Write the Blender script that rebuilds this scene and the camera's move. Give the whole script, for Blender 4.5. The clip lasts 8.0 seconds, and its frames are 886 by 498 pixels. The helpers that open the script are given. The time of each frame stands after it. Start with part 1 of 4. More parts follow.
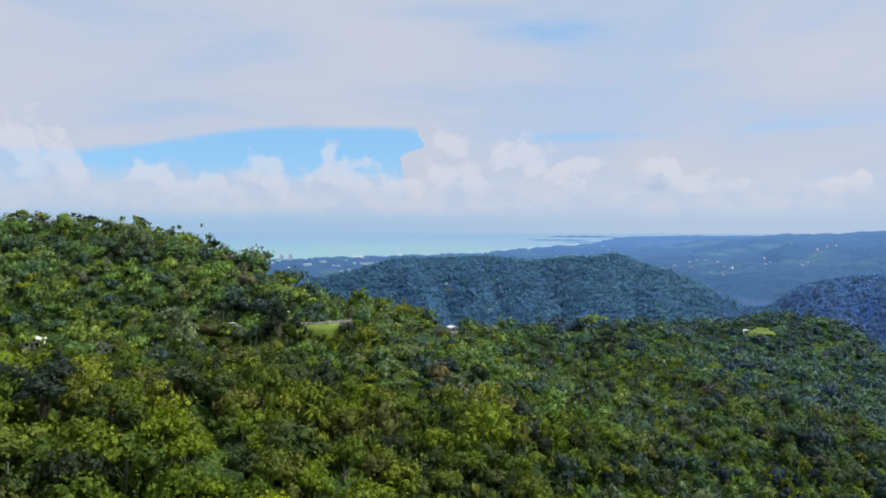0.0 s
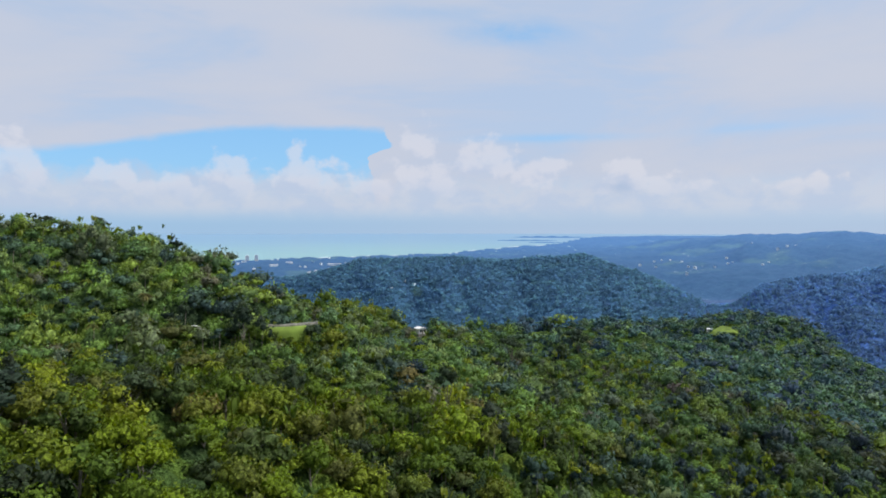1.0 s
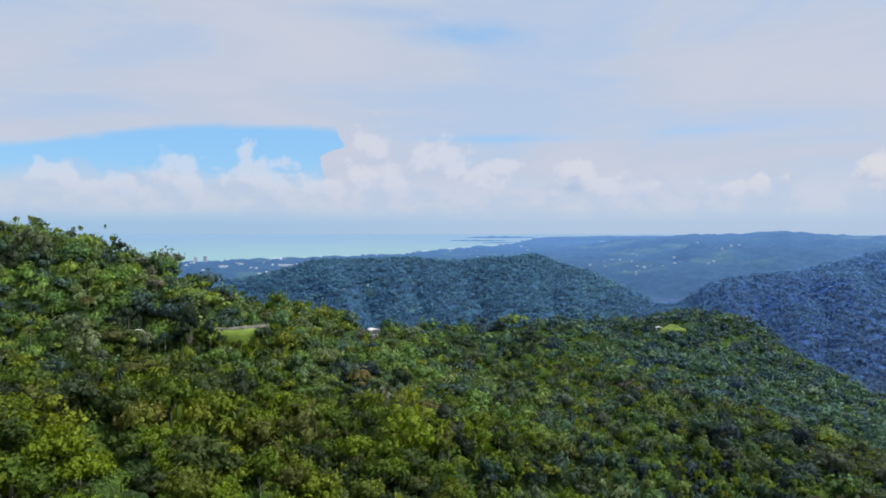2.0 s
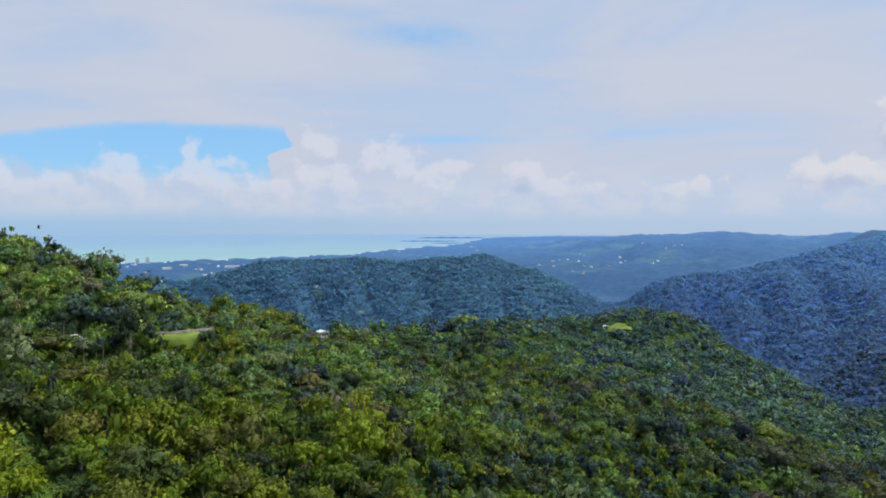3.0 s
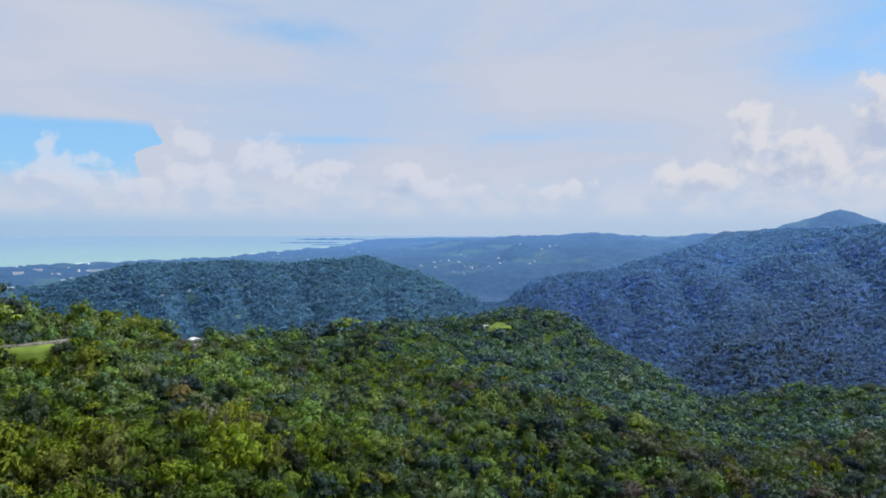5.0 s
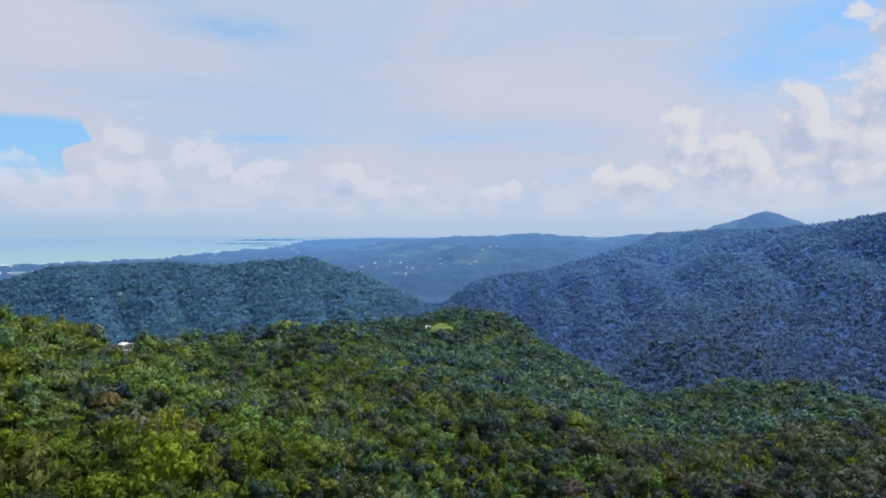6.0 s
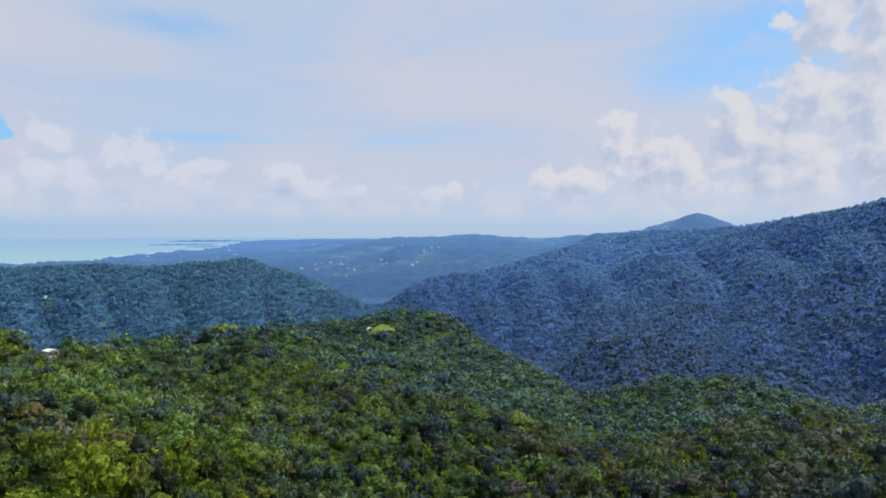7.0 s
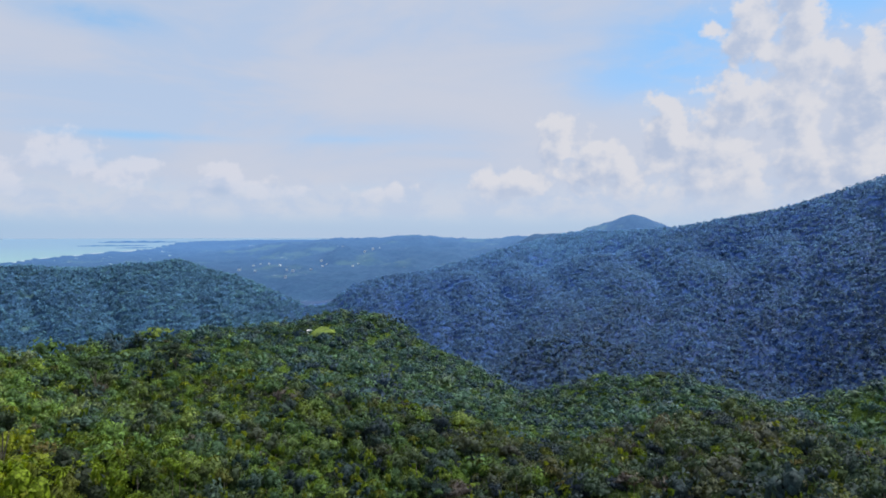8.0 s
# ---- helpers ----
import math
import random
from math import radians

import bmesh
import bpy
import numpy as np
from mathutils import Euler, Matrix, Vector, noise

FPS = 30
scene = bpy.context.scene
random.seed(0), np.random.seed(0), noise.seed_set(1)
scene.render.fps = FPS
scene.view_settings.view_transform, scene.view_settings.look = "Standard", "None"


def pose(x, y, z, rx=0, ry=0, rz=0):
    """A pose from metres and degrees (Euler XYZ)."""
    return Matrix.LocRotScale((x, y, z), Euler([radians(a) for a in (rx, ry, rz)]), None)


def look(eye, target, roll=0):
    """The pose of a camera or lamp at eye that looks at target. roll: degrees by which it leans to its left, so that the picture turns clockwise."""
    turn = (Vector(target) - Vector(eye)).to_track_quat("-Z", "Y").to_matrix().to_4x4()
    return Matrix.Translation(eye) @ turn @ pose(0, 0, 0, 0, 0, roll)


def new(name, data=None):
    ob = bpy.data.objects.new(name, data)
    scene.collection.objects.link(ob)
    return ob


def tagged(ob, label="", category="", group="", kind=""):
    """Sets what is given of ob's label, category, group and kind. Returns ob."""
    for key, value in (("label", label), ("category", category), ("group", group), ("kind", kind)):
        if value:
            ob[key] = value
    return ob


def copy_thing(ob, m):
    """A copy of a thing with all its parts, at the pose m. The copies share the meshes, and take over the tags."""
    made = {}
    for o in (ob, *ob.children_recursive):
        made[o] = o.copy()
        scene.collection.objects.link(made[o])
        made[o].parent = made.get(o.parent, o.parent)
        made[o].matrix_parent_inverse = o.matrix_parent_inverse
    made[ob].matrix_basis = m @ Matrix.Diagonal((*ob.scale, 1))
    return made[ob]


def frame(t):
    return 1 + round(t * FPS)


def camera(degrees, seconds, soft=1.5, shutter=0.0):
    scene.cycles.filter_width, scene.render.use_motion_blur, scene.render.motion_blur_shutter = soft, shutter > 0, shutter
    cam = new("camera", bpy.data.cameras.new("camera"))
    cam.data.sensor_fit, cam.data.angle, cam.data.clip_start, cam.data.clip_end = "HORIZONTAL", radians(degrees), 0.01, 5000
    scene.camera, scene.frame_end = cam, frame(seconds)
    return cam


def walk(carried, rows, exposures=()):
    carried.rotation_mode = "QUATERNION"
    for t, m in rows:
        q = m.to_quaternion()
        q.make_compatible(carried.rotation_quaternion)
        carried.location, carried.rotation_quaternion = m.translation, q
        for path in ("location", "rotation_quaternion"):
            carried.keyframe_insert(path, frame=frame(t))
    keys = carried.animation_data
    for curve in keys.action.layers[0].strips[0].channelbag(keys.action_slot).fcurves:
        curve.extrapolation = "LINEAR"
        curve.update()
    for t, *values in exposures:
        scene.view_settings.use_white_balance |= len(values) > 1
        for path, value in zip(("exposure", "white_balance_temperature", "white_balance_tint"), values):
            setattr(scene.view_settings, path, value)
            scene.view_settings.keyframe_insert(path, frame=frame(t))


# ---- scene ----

# ================= camera =================
EYE = 180.0          # height of the drone at the start, metres above the datum
cam = camera(64.9, 8.0, soft=1.8)
PATH = [  # seconds, x, y, z from the start, yaw, pitch, roll
    (0.0, 0.00, 0.00, 0.00, 0.000, -1.800, -0.05),
    (0.5, 0.02, 1.08, 0.00, -0.766, -1.778, -0.04),
    (1.0, 0.03, 2.14, -0.01, -2.650, -1.760, -0.01),
    (1.5, 0.05, 3.21, -0.02, -4.609, -1.744, 0.0),
    (3.0, 0.30, 6.38, -0.02, -10.603, -1.694, 0.04),
    (3.5, 0.42, 7.44, 0.0, -13.027, -1.666, 0.05),
    (4.0, 0.58, 8.49, 0.03, -15.466, -1.645, 0.06),
    (4.5, 0.76, 9.57, 0.08, -17.892, -1.620, 0.05),
    (6.0, 1.55, 12.85, 0.13, -25.147, -1.541, 0.01),
    (6.5, 1.89, 13.91, 0.14, -27.562, -1.509, -0.01),
    (7.0, 2.27, 14.93, 0.14, -29.970, -1.470, -0.02),
    (7.5, 2.66, 15.91, 0.13, -32.396, -1.427, -0.04),
    (8.0, 3.05, 16.89, 0.12, -34.814, -1.397, -0.06),
]
walk(cam, [(t, pose(x, y, EYE + z, 90 + p, r, a)) for t, x, y, z, a, p, r in PATH])

# ================= world and sun =================
SUN_BEARING, SUN_HEIGHT = 88.0, 55.0     # degrees right of the first view, degrees above the horizon


class Nodes:
    """Short writing of node trees."""

    def __init__(self, tree):
        self.tree = tree
        tree.nodes.clear()

    def add(self, kind, **values):
        n = self.tree.nodes.new(kind)
        for k, v in values.items():
            setattr(n, k, v)
        return n

    def put(self, socket, value):
        if isinstance(value, bpy.types.NodeSocket):
            self.tree.links.new(value, socket)
        else:
            socket.default_value = value

    def math(self, op, *args, clamp=False):
        n = self.add("ShaderNodeMath", operation=op, use_clamp=clamp)
        for sock, a in zip(n.inputs, args):
            self.put(sock, a)
        return n.outputs[0]

    def vec(self, op, a, b=None):
        n = self.add("ShaderNodeVectorMath", operation=op)
        self.put(n.inputs[0], a)
        if b is not None:
            self.put(n.inputs[1], b)
        return n.outputs["Value"] if op in ("DOT_PRODUCT", "LENGTH") else n.outputs["Vector"]

    def step(self, value, lo, hi, a=0.0, b=1.0):
        n = self.add("ShaderNodeMapRange", interpolation_type="SMOOTHSTEP")
        for sock, v in zip(n.inputs, (value, lo, hi, a, b)):
            self.put(sock, v)
        return n.outputs[0]

    def mix(self, fac, a, b, blend="MIX"):
        n = self.add("ShaderNodeMix", data_type="RGBA", blend_type=blend)
        self.put(n.inputs[0], fac)
        self.put(n.inputs[6], (*a, 1) if isinstance(a, tuple) else a)
        self.put(n.inputs[7], (*b, 1) if isinstance(b, tuple) else b)
        return n.outputs[2]

    def noise(self, vector, scale, detail=5.0, rough=0.55, distortion=0.0, dims="3D"):
        n = self.add("ShaderNodeTexNoise", noise_dimensions=dims)
        self.put(n.inputs["Vector"], vector)
        n.inputs["Scale"].default_value = scale
        n.inputs["Detail"].default_value = detail
        n.inputs["Roughness"].default_value = rough
        n.inputs["Distortion"].default_value = distortion
        return n.outputs["Fac"]

    def ramp(self, fac, stops):
        n = self.add("ShaderNodeValToRGB")
        self.put(n.inputs[0], fac)
        e = n.color_ramp.elements
        for i, (p, c) in enumerate(stops):
            el = e[i] if i < 2 else e.new(p)
            el.position, el.color = p, (*c, 1)
        return n.outputs[0]


def build_sky():
    world = bpy.data.worlds.new("sky")
    world.use_nodes = True
    scene.world = world
    N = Nodes(world.node_tree)
    out = N.add("ShaderNodeOutputWorld")
    bg = N.add("ShaderNodeBackground")
    sky = N.add("ShaderNodeTexSky", sky_type="NISHITA", sun_disc=False, sun_elevation=radians(SUN_HEIGHT),
                sun_rotation=radians(SUN_BEARING), altitude=300.0, air_density=1.0, dust_density=0.6, ozone_density=1.5)
    co = N.add("ShaderNodeTexCoord").outputs["Generated"]
    sep = N.add("ShaderNodeSeparateXYZ")
    N.put(sep.inputs[0], co)
    x, y, z = sep.outputs
    bearing = N.math("MULTIPLY", N.math("ARCTAN2", x, y), 57.2958)
    height = N.math("MULTIPLY", N.math("ARCSINE", z), 57.2958)
    blue = N.mix(1.0, sky.outputs[0], SKY_GAIN, "MULTIPLY")
    haze = N.step(height, -1.0, 5.5, 0.92, 0.1)
    blue = N.mix(0.6, blue, (0.235, 0.56, 0.83))
    low = N.mix(N.step(bearing, -20.0, 22.0), (0.36, 0.53, 0.745), (0.455, 0.56, 0.735))
    colour = N.mix(haze, blue, low)

    def at(b, h, sx=1.0, sy=1.0):
        c = N.add("ShaderNodeCombineXYZ")
        N.put(c.inputs[0], N.math("MULTIPLY", b, sx))
        N.put(c.inputs[1], N.math("MULTIPLY", h, sy))
        return c.outputs[0]

    def blob(p, b0, h0, rb, rh, amp):
        d = N.vec("MULTIPLY", N.vec("SUBTRACT", p, (b0, h0, 0)), (1 / rb, 1 / rh, 0))
        return N.math("MULTIPLY", N.math("EXPONENT", N.math("MULTIPLY", N.vec("DOT_PRODUCT", d, d), -1.0)), amp)

    # high sheet of cloud with its ragged lower edge and thin holes
    place = at(bearing, height)
    wisp = N.noise(at(bearing, height, 0.045, 0.16), 1.0, 5.0, 0.55, 0.3, "2D")
    fine = N.noise(at(bearing, height, 0.22, 0.55), 1.0, 6.0, 0.6, 0.2, "2D")
    ragged = N.math("MULTIPLY", N.math("SUBTRACT", fine, 0.5), 2.2)
    slant = N.step(height, 5.6, 6.6, 1.9, 0.0)
    edge = N.math("ADD", N.step(N.math("ADD", N.math("ADD", bearing, N.math("MULTIPLY", ragged, 0.6)), slant), -2.1, -0.9, 7.9, 2.0), N.step(bearing, -28.5, -12.0, -2.4, 0.0))
    over = N.math("ADD", N.math("SUBTRACT", height, edge), N.math("MULTIPLY", ragged, 0.35))
    sheet = N.step(over, -0.35, N.step(bearing, -1.9, -1.0, 0.45, 2.4), 0.0, 0.95)
    sheet = N.math("MULTIPLY", sheet, N.step(wisp, 0.28, 0.48, 0.78, 1.0))
    for spec in ((8.5, 15.4, 4.5, 0.9, 0.75), (11.0, 7.2, 6.5, 0.35, 0.6), (27.0, 7.4, 5.0, 0.4, 0.35),
                 (2.0, 17.0, 8.0, 0.8, 0.3), (54.0, 14.0, 6.0, 4.0, 0.85), (66.0, 17.0, 7.0, 3.0, 1.0), (49.5, 12.0, 5.0, 1.7, 0.6)):
        hole = N.math("MULTIPLY", blob(place, *spec), N.step(fine, 0.25, 0.6, 0.6, 1.15))
        sheet = N.math("MULTIPLY", sheet, N.math("SUBTRACT", 1.0, hole, clamp=True))
    sheet_colour = N.mix(N.step(wisp, 0.3, 0.7), (0.53, 0.595, 0.74), (0.59, 0.62, 0.72))
    colour = N.mix(sheet, colour, sheet_colour)

    # low bank of cloud that the heaps grow from
    puff = N.noise(at(bearing, height, 0.30, 0.45), 1.0, 6.0, 0.6, 0.2, "2D")
    crest = N.math("ADD", height, N.math("MULTIPLY", N.math("SUBTRACT", puff, 0.5), 4.0))
    bank = N.math("MULTIPLY", N.step(height, 0.2, 1.9), N.step(crest, 3.0, 5.2, 0.82, 0.0))
    colour = N.mix(bank, colour, N.mix(N.step(puff, 0.35, 0.65), (0.53, 0.60, 0.75), (0.61, 0.645, 0.745)))

    # heaped clouds
    heaps = ((-31.8, 4.6, 3.6, 3.4, 0.72), (-28.2, 3.8, 1.8, 2.4, 0.62), (-22.8, 3.7, 2.4, 1.4, 0.62), (-19.0, 3.0, 3.0, 1.2, 0.58), (-14.4, 3.7, 2.8, 2.0, 0.64), (-9.3, 5.4, 1.0, 1.7, 0.64),
             (-8.8, 3.7, 3.0, 2.0, 0.66), (-6.4, 5.2, 1.5, 0.9, 0.52), (-3.0, 3.2, 3.4, 1.4, 0.60), (0.8, 6.6, 1.8, 2.0, 0.54), (1.5, 4.0, 4.0, 2.0, 0.55), (6.5, 5.4, 3.6, 2.0, 0.56), (10.5, 4.4, 3.0, 1.9, 0.55),
             (17.3, 4.6, 2.4, 1.2, 0.56), (20.0, 3.3, 5.0, 1.2, 0.50), (30.0, 3.2, 3.0, 1.3, 0.50),
             (43.9, 7.0, 1.8, 2.9, 0.62), (40.5, 3.8, 4.0, 1.9, 0.58), (47.2, 5.2, 3.2, 2.8, 0.62), (52.7, 7.6, 2.6, 3.2, 0.62), (55.5, 6.0, 4.0, 3.5, 0.60), (57.5, 9.6, 2.6, 3.2, 0.60),
             (58.6, 14.6, 2.7, 3.6, 0.62), (55.6, 15.2, 1.6, 1.0, 0.50), (61.6, 17.2, 2.4, 2.6, 0.60), (61.0, 9.0, 3.2, 3.4, 0.60), (66.8, 9.4, 4.0, 4.8, 0.66), (64.0, 4.6, 7.0, 3.4, 0.62),
             (50.0, 4.4, 5.0, 2.4, 0.50), (62.0, 13.0, 3.6, 4.6, 0.55), (57.0, 3.6, 6.0, 2.6, 0.55), (80.0, 9.0, 9.0, 7.0, 0.6), (-50.0, 5.0, 9.0, 4.0, 0.6))

    def heap(b, h):
        p = at(b, h)
        n = N.noise(at(b, h, 0.54, 0.62), 1.0, 5.0, 0.52, 0.05, "2D")
        total = None
        for spec in heaps:
            g = blob(p, *spec)
            total = g if total is None else N.math("MAXIMUM", total, g)
        return N.math("ADD", N.math("MULTIPLY", n, 0.85), total)

    dens = heap(bearing, height)
    lit = N.math("SUBTRACT", dens, heap(N.math("ADD", bearing, 0.75), N.math("ADD", height, 0.9)))
    body = N.step(dens, N.step(bearing, 15.0, 45.0, 0.66, 0.65), N.step(bearing, 15.0, 45.0, 0.88, 0.86))
    body = N.math("MULTIPLY", body, N.step(height, 1.2, 4.2, 0.0, 1.0))
    near_sun = N.step(bearing, 15.0, 45.0)
    bright = N.mix(near_sun, (0.72, 0.73, 0.81), (0.705, 0.71, 0.765))
    shade = N.mix(near_sun, (0.53, 0.60, 0.76), (0.46, 0.535, 0.695))
    thick = N.step(dens, 0.72, 1.16, 0.13, -0.10)
    heap_colour = N.mix(N.step(N.math("ADD", lit, thick), N.step(near_sun, 0.0, 1.0, -0.14, -0.20), N.step(near_sun, 0.0, 1.0, 0.16, 0.24)), shade, bright)
    soft = N.math("MULTIPLY", body, N.step(near_sun, 0.0, 1.0, 0.58, 0.95))
    colour = N.mix(soft, colour, heap_colour)
    # the grey foot of one small heap
    colour = N.mix(N.math("MULTIPLY", blob(place, 16.9, 3.2, 1.1, 0.45, 0.6), N.step(fine, 0.3, 0.6, 0.6, 1.0)), colour, (0.40, 0.51, 0.70))
    # the sky below the horizon stays that of the horizon
    N.put(bg.inputs["Color"], colour)
    bg.inputs["Strength"].default_value = 1.0
    N.put(out.inputs["Surface"], bg.outputs[0])


SKY_GAIN = (0.105, 0.130, 0.185)
build_sky()
sun = new("sun", bpy.data.lights.new("sun", "SUN"))
sun.data.energy, sun.data.angle, sun.data.color = 4.2, radians(0.6), (1.0, 0.95, 0.86)
_b, _h = radians(SUN_BEARING), radians(SUN_HEIGHT)
sun.matrix_world = look((0, 0, 600), Vector((0, 0, 600)) - Vector((math.sin(_b) * math.cos(_h), math.cos(_b) * math.cos(_h), math.sin(_h))))

# ================= materials =================
def material(name, rough=0.8, spec=0.3):
    m = bpy.data.materials.new(name)
    m.use_nodes = True
    N = Nodes(m.node_tree)
    out = N.add("ShaderNodeOutputMaterial")
    bsdf = N.add("ShaderNodeBsdfPrincipled")
    bsdf.inputs["Roughness"].default_value = rough
    bsdf.inputs["Specular IOR Level"].default_value = spec
    N.put(out.inputs["Surface"], bsdf.outputs[0])
    return m, N, bsdf, out


def bump(N, bsdf, height, strength, distance):
    n = N.add("ShaderNodeBump")
    n.inputs["Strength"].default_value, n.inputs["Distance"].default_value = strength, distance
    N.put(n.inputs["Height"], height)
    N.put(bsdf.inputs["Normal"], n.outputs[0])


def foliage(name, stops, per_object=False, through_light=0.3, spec=0.35, rough=0.55, patch=(0.75, 1.3), haze_gloss=None, upward=0.0, lumps=None, clearings=None, mottled=(0.62, 1.42), grain=None):
    """Leaves: the tree's own hue, patches over the slope, and each leaf a little different."""
    m, N, bsdf, out = material(name, rough, spec)
    if per_object:
        tint = N.add("ShaderNodeObjectInfo").outputs["Random"]
    else:
        tint = N.add("ShaderNodeAttribute", attribute_name="tint").outputs["Fac"]
    geo = N.add("ShaderNodeNewGeometry")
    leaf = geo.outputs["Random Per Island"]
    big = N.noise(geo.outputs["Position"], 0.018, 3.0)
    colour = N.ramp(N.math("ADD", tint, N.math("MULTIPLY", N.math("SUBTRACT", big, 0.5), 0.35), clamp=True), stops)
    gain = N.step(leaf, 0.0, 1.0, patch[0], patch[1])
    c = N.add("ShaderNodeCombineColor")
    for k in range(3):
        N.put(c.inputs[k], gain)
    colour = N.mix(1.0, colour, c.outputs[0], "MULTIPLY")
    N.put(bsdf.inputs["Base Color"], colour)
    if lumps:
        # clumps of leaves too small to build, over two sizes
        rough_h = N.math("ADD", N.noise(geo.outputs["Position"], lumps[0], 3.0, 0.6), N.math("MULTIPLY", N.noise(geo.outputs["Position"], lumps[0] * 3.1, 2.0, 0.6), 0.5))
        bump(N, bsdf, rough_h, 1.0, lumps[1])
        if clearings:
            open_land = N.step(N.noise(geo.outputs["Position"], 0.022, 4.0, 0.6), 0.62, 0.68, 0.0, 0.7)
            colour = N.mix(open_land, colour, clearings)
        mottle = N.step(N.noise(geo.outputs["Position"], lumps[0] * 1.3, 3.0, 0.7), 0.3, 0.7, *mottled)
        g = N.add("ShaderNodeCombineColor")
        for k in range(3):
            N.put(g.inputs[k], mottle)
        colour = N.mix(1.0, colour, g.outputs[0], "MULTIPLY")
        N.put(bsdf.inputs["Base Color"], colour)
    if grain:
        # colour flecks paint in sprigs and shadows between leaves too small to build
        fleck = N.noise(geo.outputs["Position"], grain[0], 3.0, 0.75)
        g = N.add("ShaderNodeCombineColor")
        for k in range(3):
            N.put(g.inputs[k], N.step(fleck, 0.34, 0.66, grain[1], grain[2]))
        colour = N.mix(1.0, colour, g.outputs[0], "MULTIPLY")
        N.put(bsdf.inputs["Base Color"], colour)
        bump(N, bsdf, fleck, 1.0, grain[3])
    if upward:
        # leaves turn their faces to the sky
        nz = N.vec("NORMALIZE", N.vec("ADD", N.vec("MULTIPLY", geo.outputs["Normal"], (1 - upward,) * 3), (0.0, 0.0, upward)))
        N.put(bsdf.inputs["Normal"], nz)
    # Blue-tinted gloss lays a haze-like veil over the leaves.
    if haze_gloss:
        bsdf.inputs["Specular Tint"].default_value = (*haze_gloss, 1)
    if through_light:
        tr = N.add("ShaderNodeBsdfTranslucent")
        N.put(tr.inputs["Color"], N.mix(1.0, colour, (1.25, 1.2, 0.5), "MULTIPLY"))
        mx = N.add("ShaderNodeMixShader")
        mx.inputs[0].default_value = through_light
        N.put(mx.inputs[1], bsdf.outputs[0])
        N.put(mx.inputs[2], tr.outputs[0])
        N.put(out.inputs["Surface"], mx.outputs[0])
    return m


NEAR_STOPS = [(0.0, (0.029, 0.043, 0.027)), (0.16, (0.042, 0.068, 0.021)), (0.30, (0.068, 0.116, 0.016)), (0.44, (0.104, 0.166, 0.014)),
              (0.60, (0.143, 0.203, 0.012)), (0.72, (0.090, 0.102, 0.028)), (0.84, (0.197, 0.245, 0.014)), (0.93, (0.059, 0.094, 0.030)), (1.0, (0.123, 0.108, 0.036))]
# Bluer greens for the slope to the right, haze put into the colour.
COOL_HAZE_STOPS = [(0.0, (0.023, 0.042, 0.058)), (0.16, (0.036, 0.068, 0.055)), (0.32, (0.056, 0.112, 0.047)), (0.46, (0.081, 0.151, 0.041)),
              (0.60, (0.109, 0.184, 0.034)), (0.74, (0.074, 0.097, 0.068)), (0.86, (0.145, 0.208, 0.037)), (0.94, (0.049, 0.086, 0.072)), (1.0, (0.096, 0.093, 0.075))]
# Darker, bluer greens that paint the shade over the hollow.
DUSK_SHADE_STOPS = [(0.0, (0.023, 0.035, 0.056)), (0.2, (0.033, 0.056, 0.056)), (0.42, (0.052, 0.087, 0.050)),
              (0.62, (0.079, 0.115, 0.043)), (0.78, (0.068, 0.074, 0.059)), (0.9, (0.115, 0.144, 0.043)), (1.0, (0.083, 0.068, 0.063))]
# Ridge and hill greens with haze mixed in as extra blue.
MID_HAZE_STOPS = [(0.0, (0.027, 0.052, 0.092)), (0.25, (0.042, 0.092, 0.109)), (0.5, (0.065, 0.140, 0.100)),
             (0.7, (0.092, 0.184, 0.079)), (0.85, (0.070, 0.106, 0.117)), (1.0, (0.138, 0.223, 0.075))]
HILL_HAZE_STOPS = [(0.0, (0.046, 0.079, 0.076)), (0.2, (0.067, 0.121, 0.068)), (0.36, (0.103, 0.187, 0.057)),
              (0.56, (0.149, 0.251, 0.046)), (0.72, (0.113, 0.143, 0.086)), (0.85, (0.213, 0.301, 0.049)), (0.94, (0.077, 0.127, 0.086)), (1.0, (0.137, 0.132, 0.086))]
SHADE_STOPS = [(0.0, (0.027, 0.048, 0.034)), (0.5, (0.043, 0.070, 0.039)), (1.0, (0.062, 0.094, 0.044))]
# Mountain-foot leaves, dark and blued with painted haze.
FLANK_HAZE_STOPS = [(0.0, (0.016, 0.034, 0.062)), (0.3, (0.024, 0.050, 0.076)), (0.6, (0.034, 0.068, 0.084)),
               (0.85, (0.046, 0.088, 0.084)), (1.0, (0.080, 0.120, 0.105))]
# Leaf colours across the valley, with the blue of haze put into them.
FAR_HAZE_STOPS = [(0.0, (0.029, 0.054, 0.140)), (0.25, (0.034, 0.073, 0.207)), (0.5, (0.042, 0.105, 0.313)), (0.75, (0.051, 0.146, 0.459)), (1.0, (0.067, 0.194, 0.598))]
RIDGE_HAZE_STOPS = [(0.0, (0.055, 0.119, 0.251)), (0.3, (0.069, 0.162, 0.334)), (0.6, (0.085, 0.202, 0.413)), (0.85, (0.107, 0.253, 0.443)), (1.0, (0.130, 0.289, 0.423))]
SLOPE_HAZE_STOPS = [(0.0, (0.027, 0.063, 0.126)), (0.5, (0.038, 0.100, 0.194)), (1.0, (0.054, 0.139, 0.240))]
BLUE_HAZE_STOPS = [(0.0, (0.054, 0.085, 0.177)), (0.25, (0.064, 0.115, 0.261)), (0.5, (0.077, 0.163, 0.395)), (0.75, (0.097, 0.226, 0.578)), (1.0, (0.125, 0.293, 0.684))]
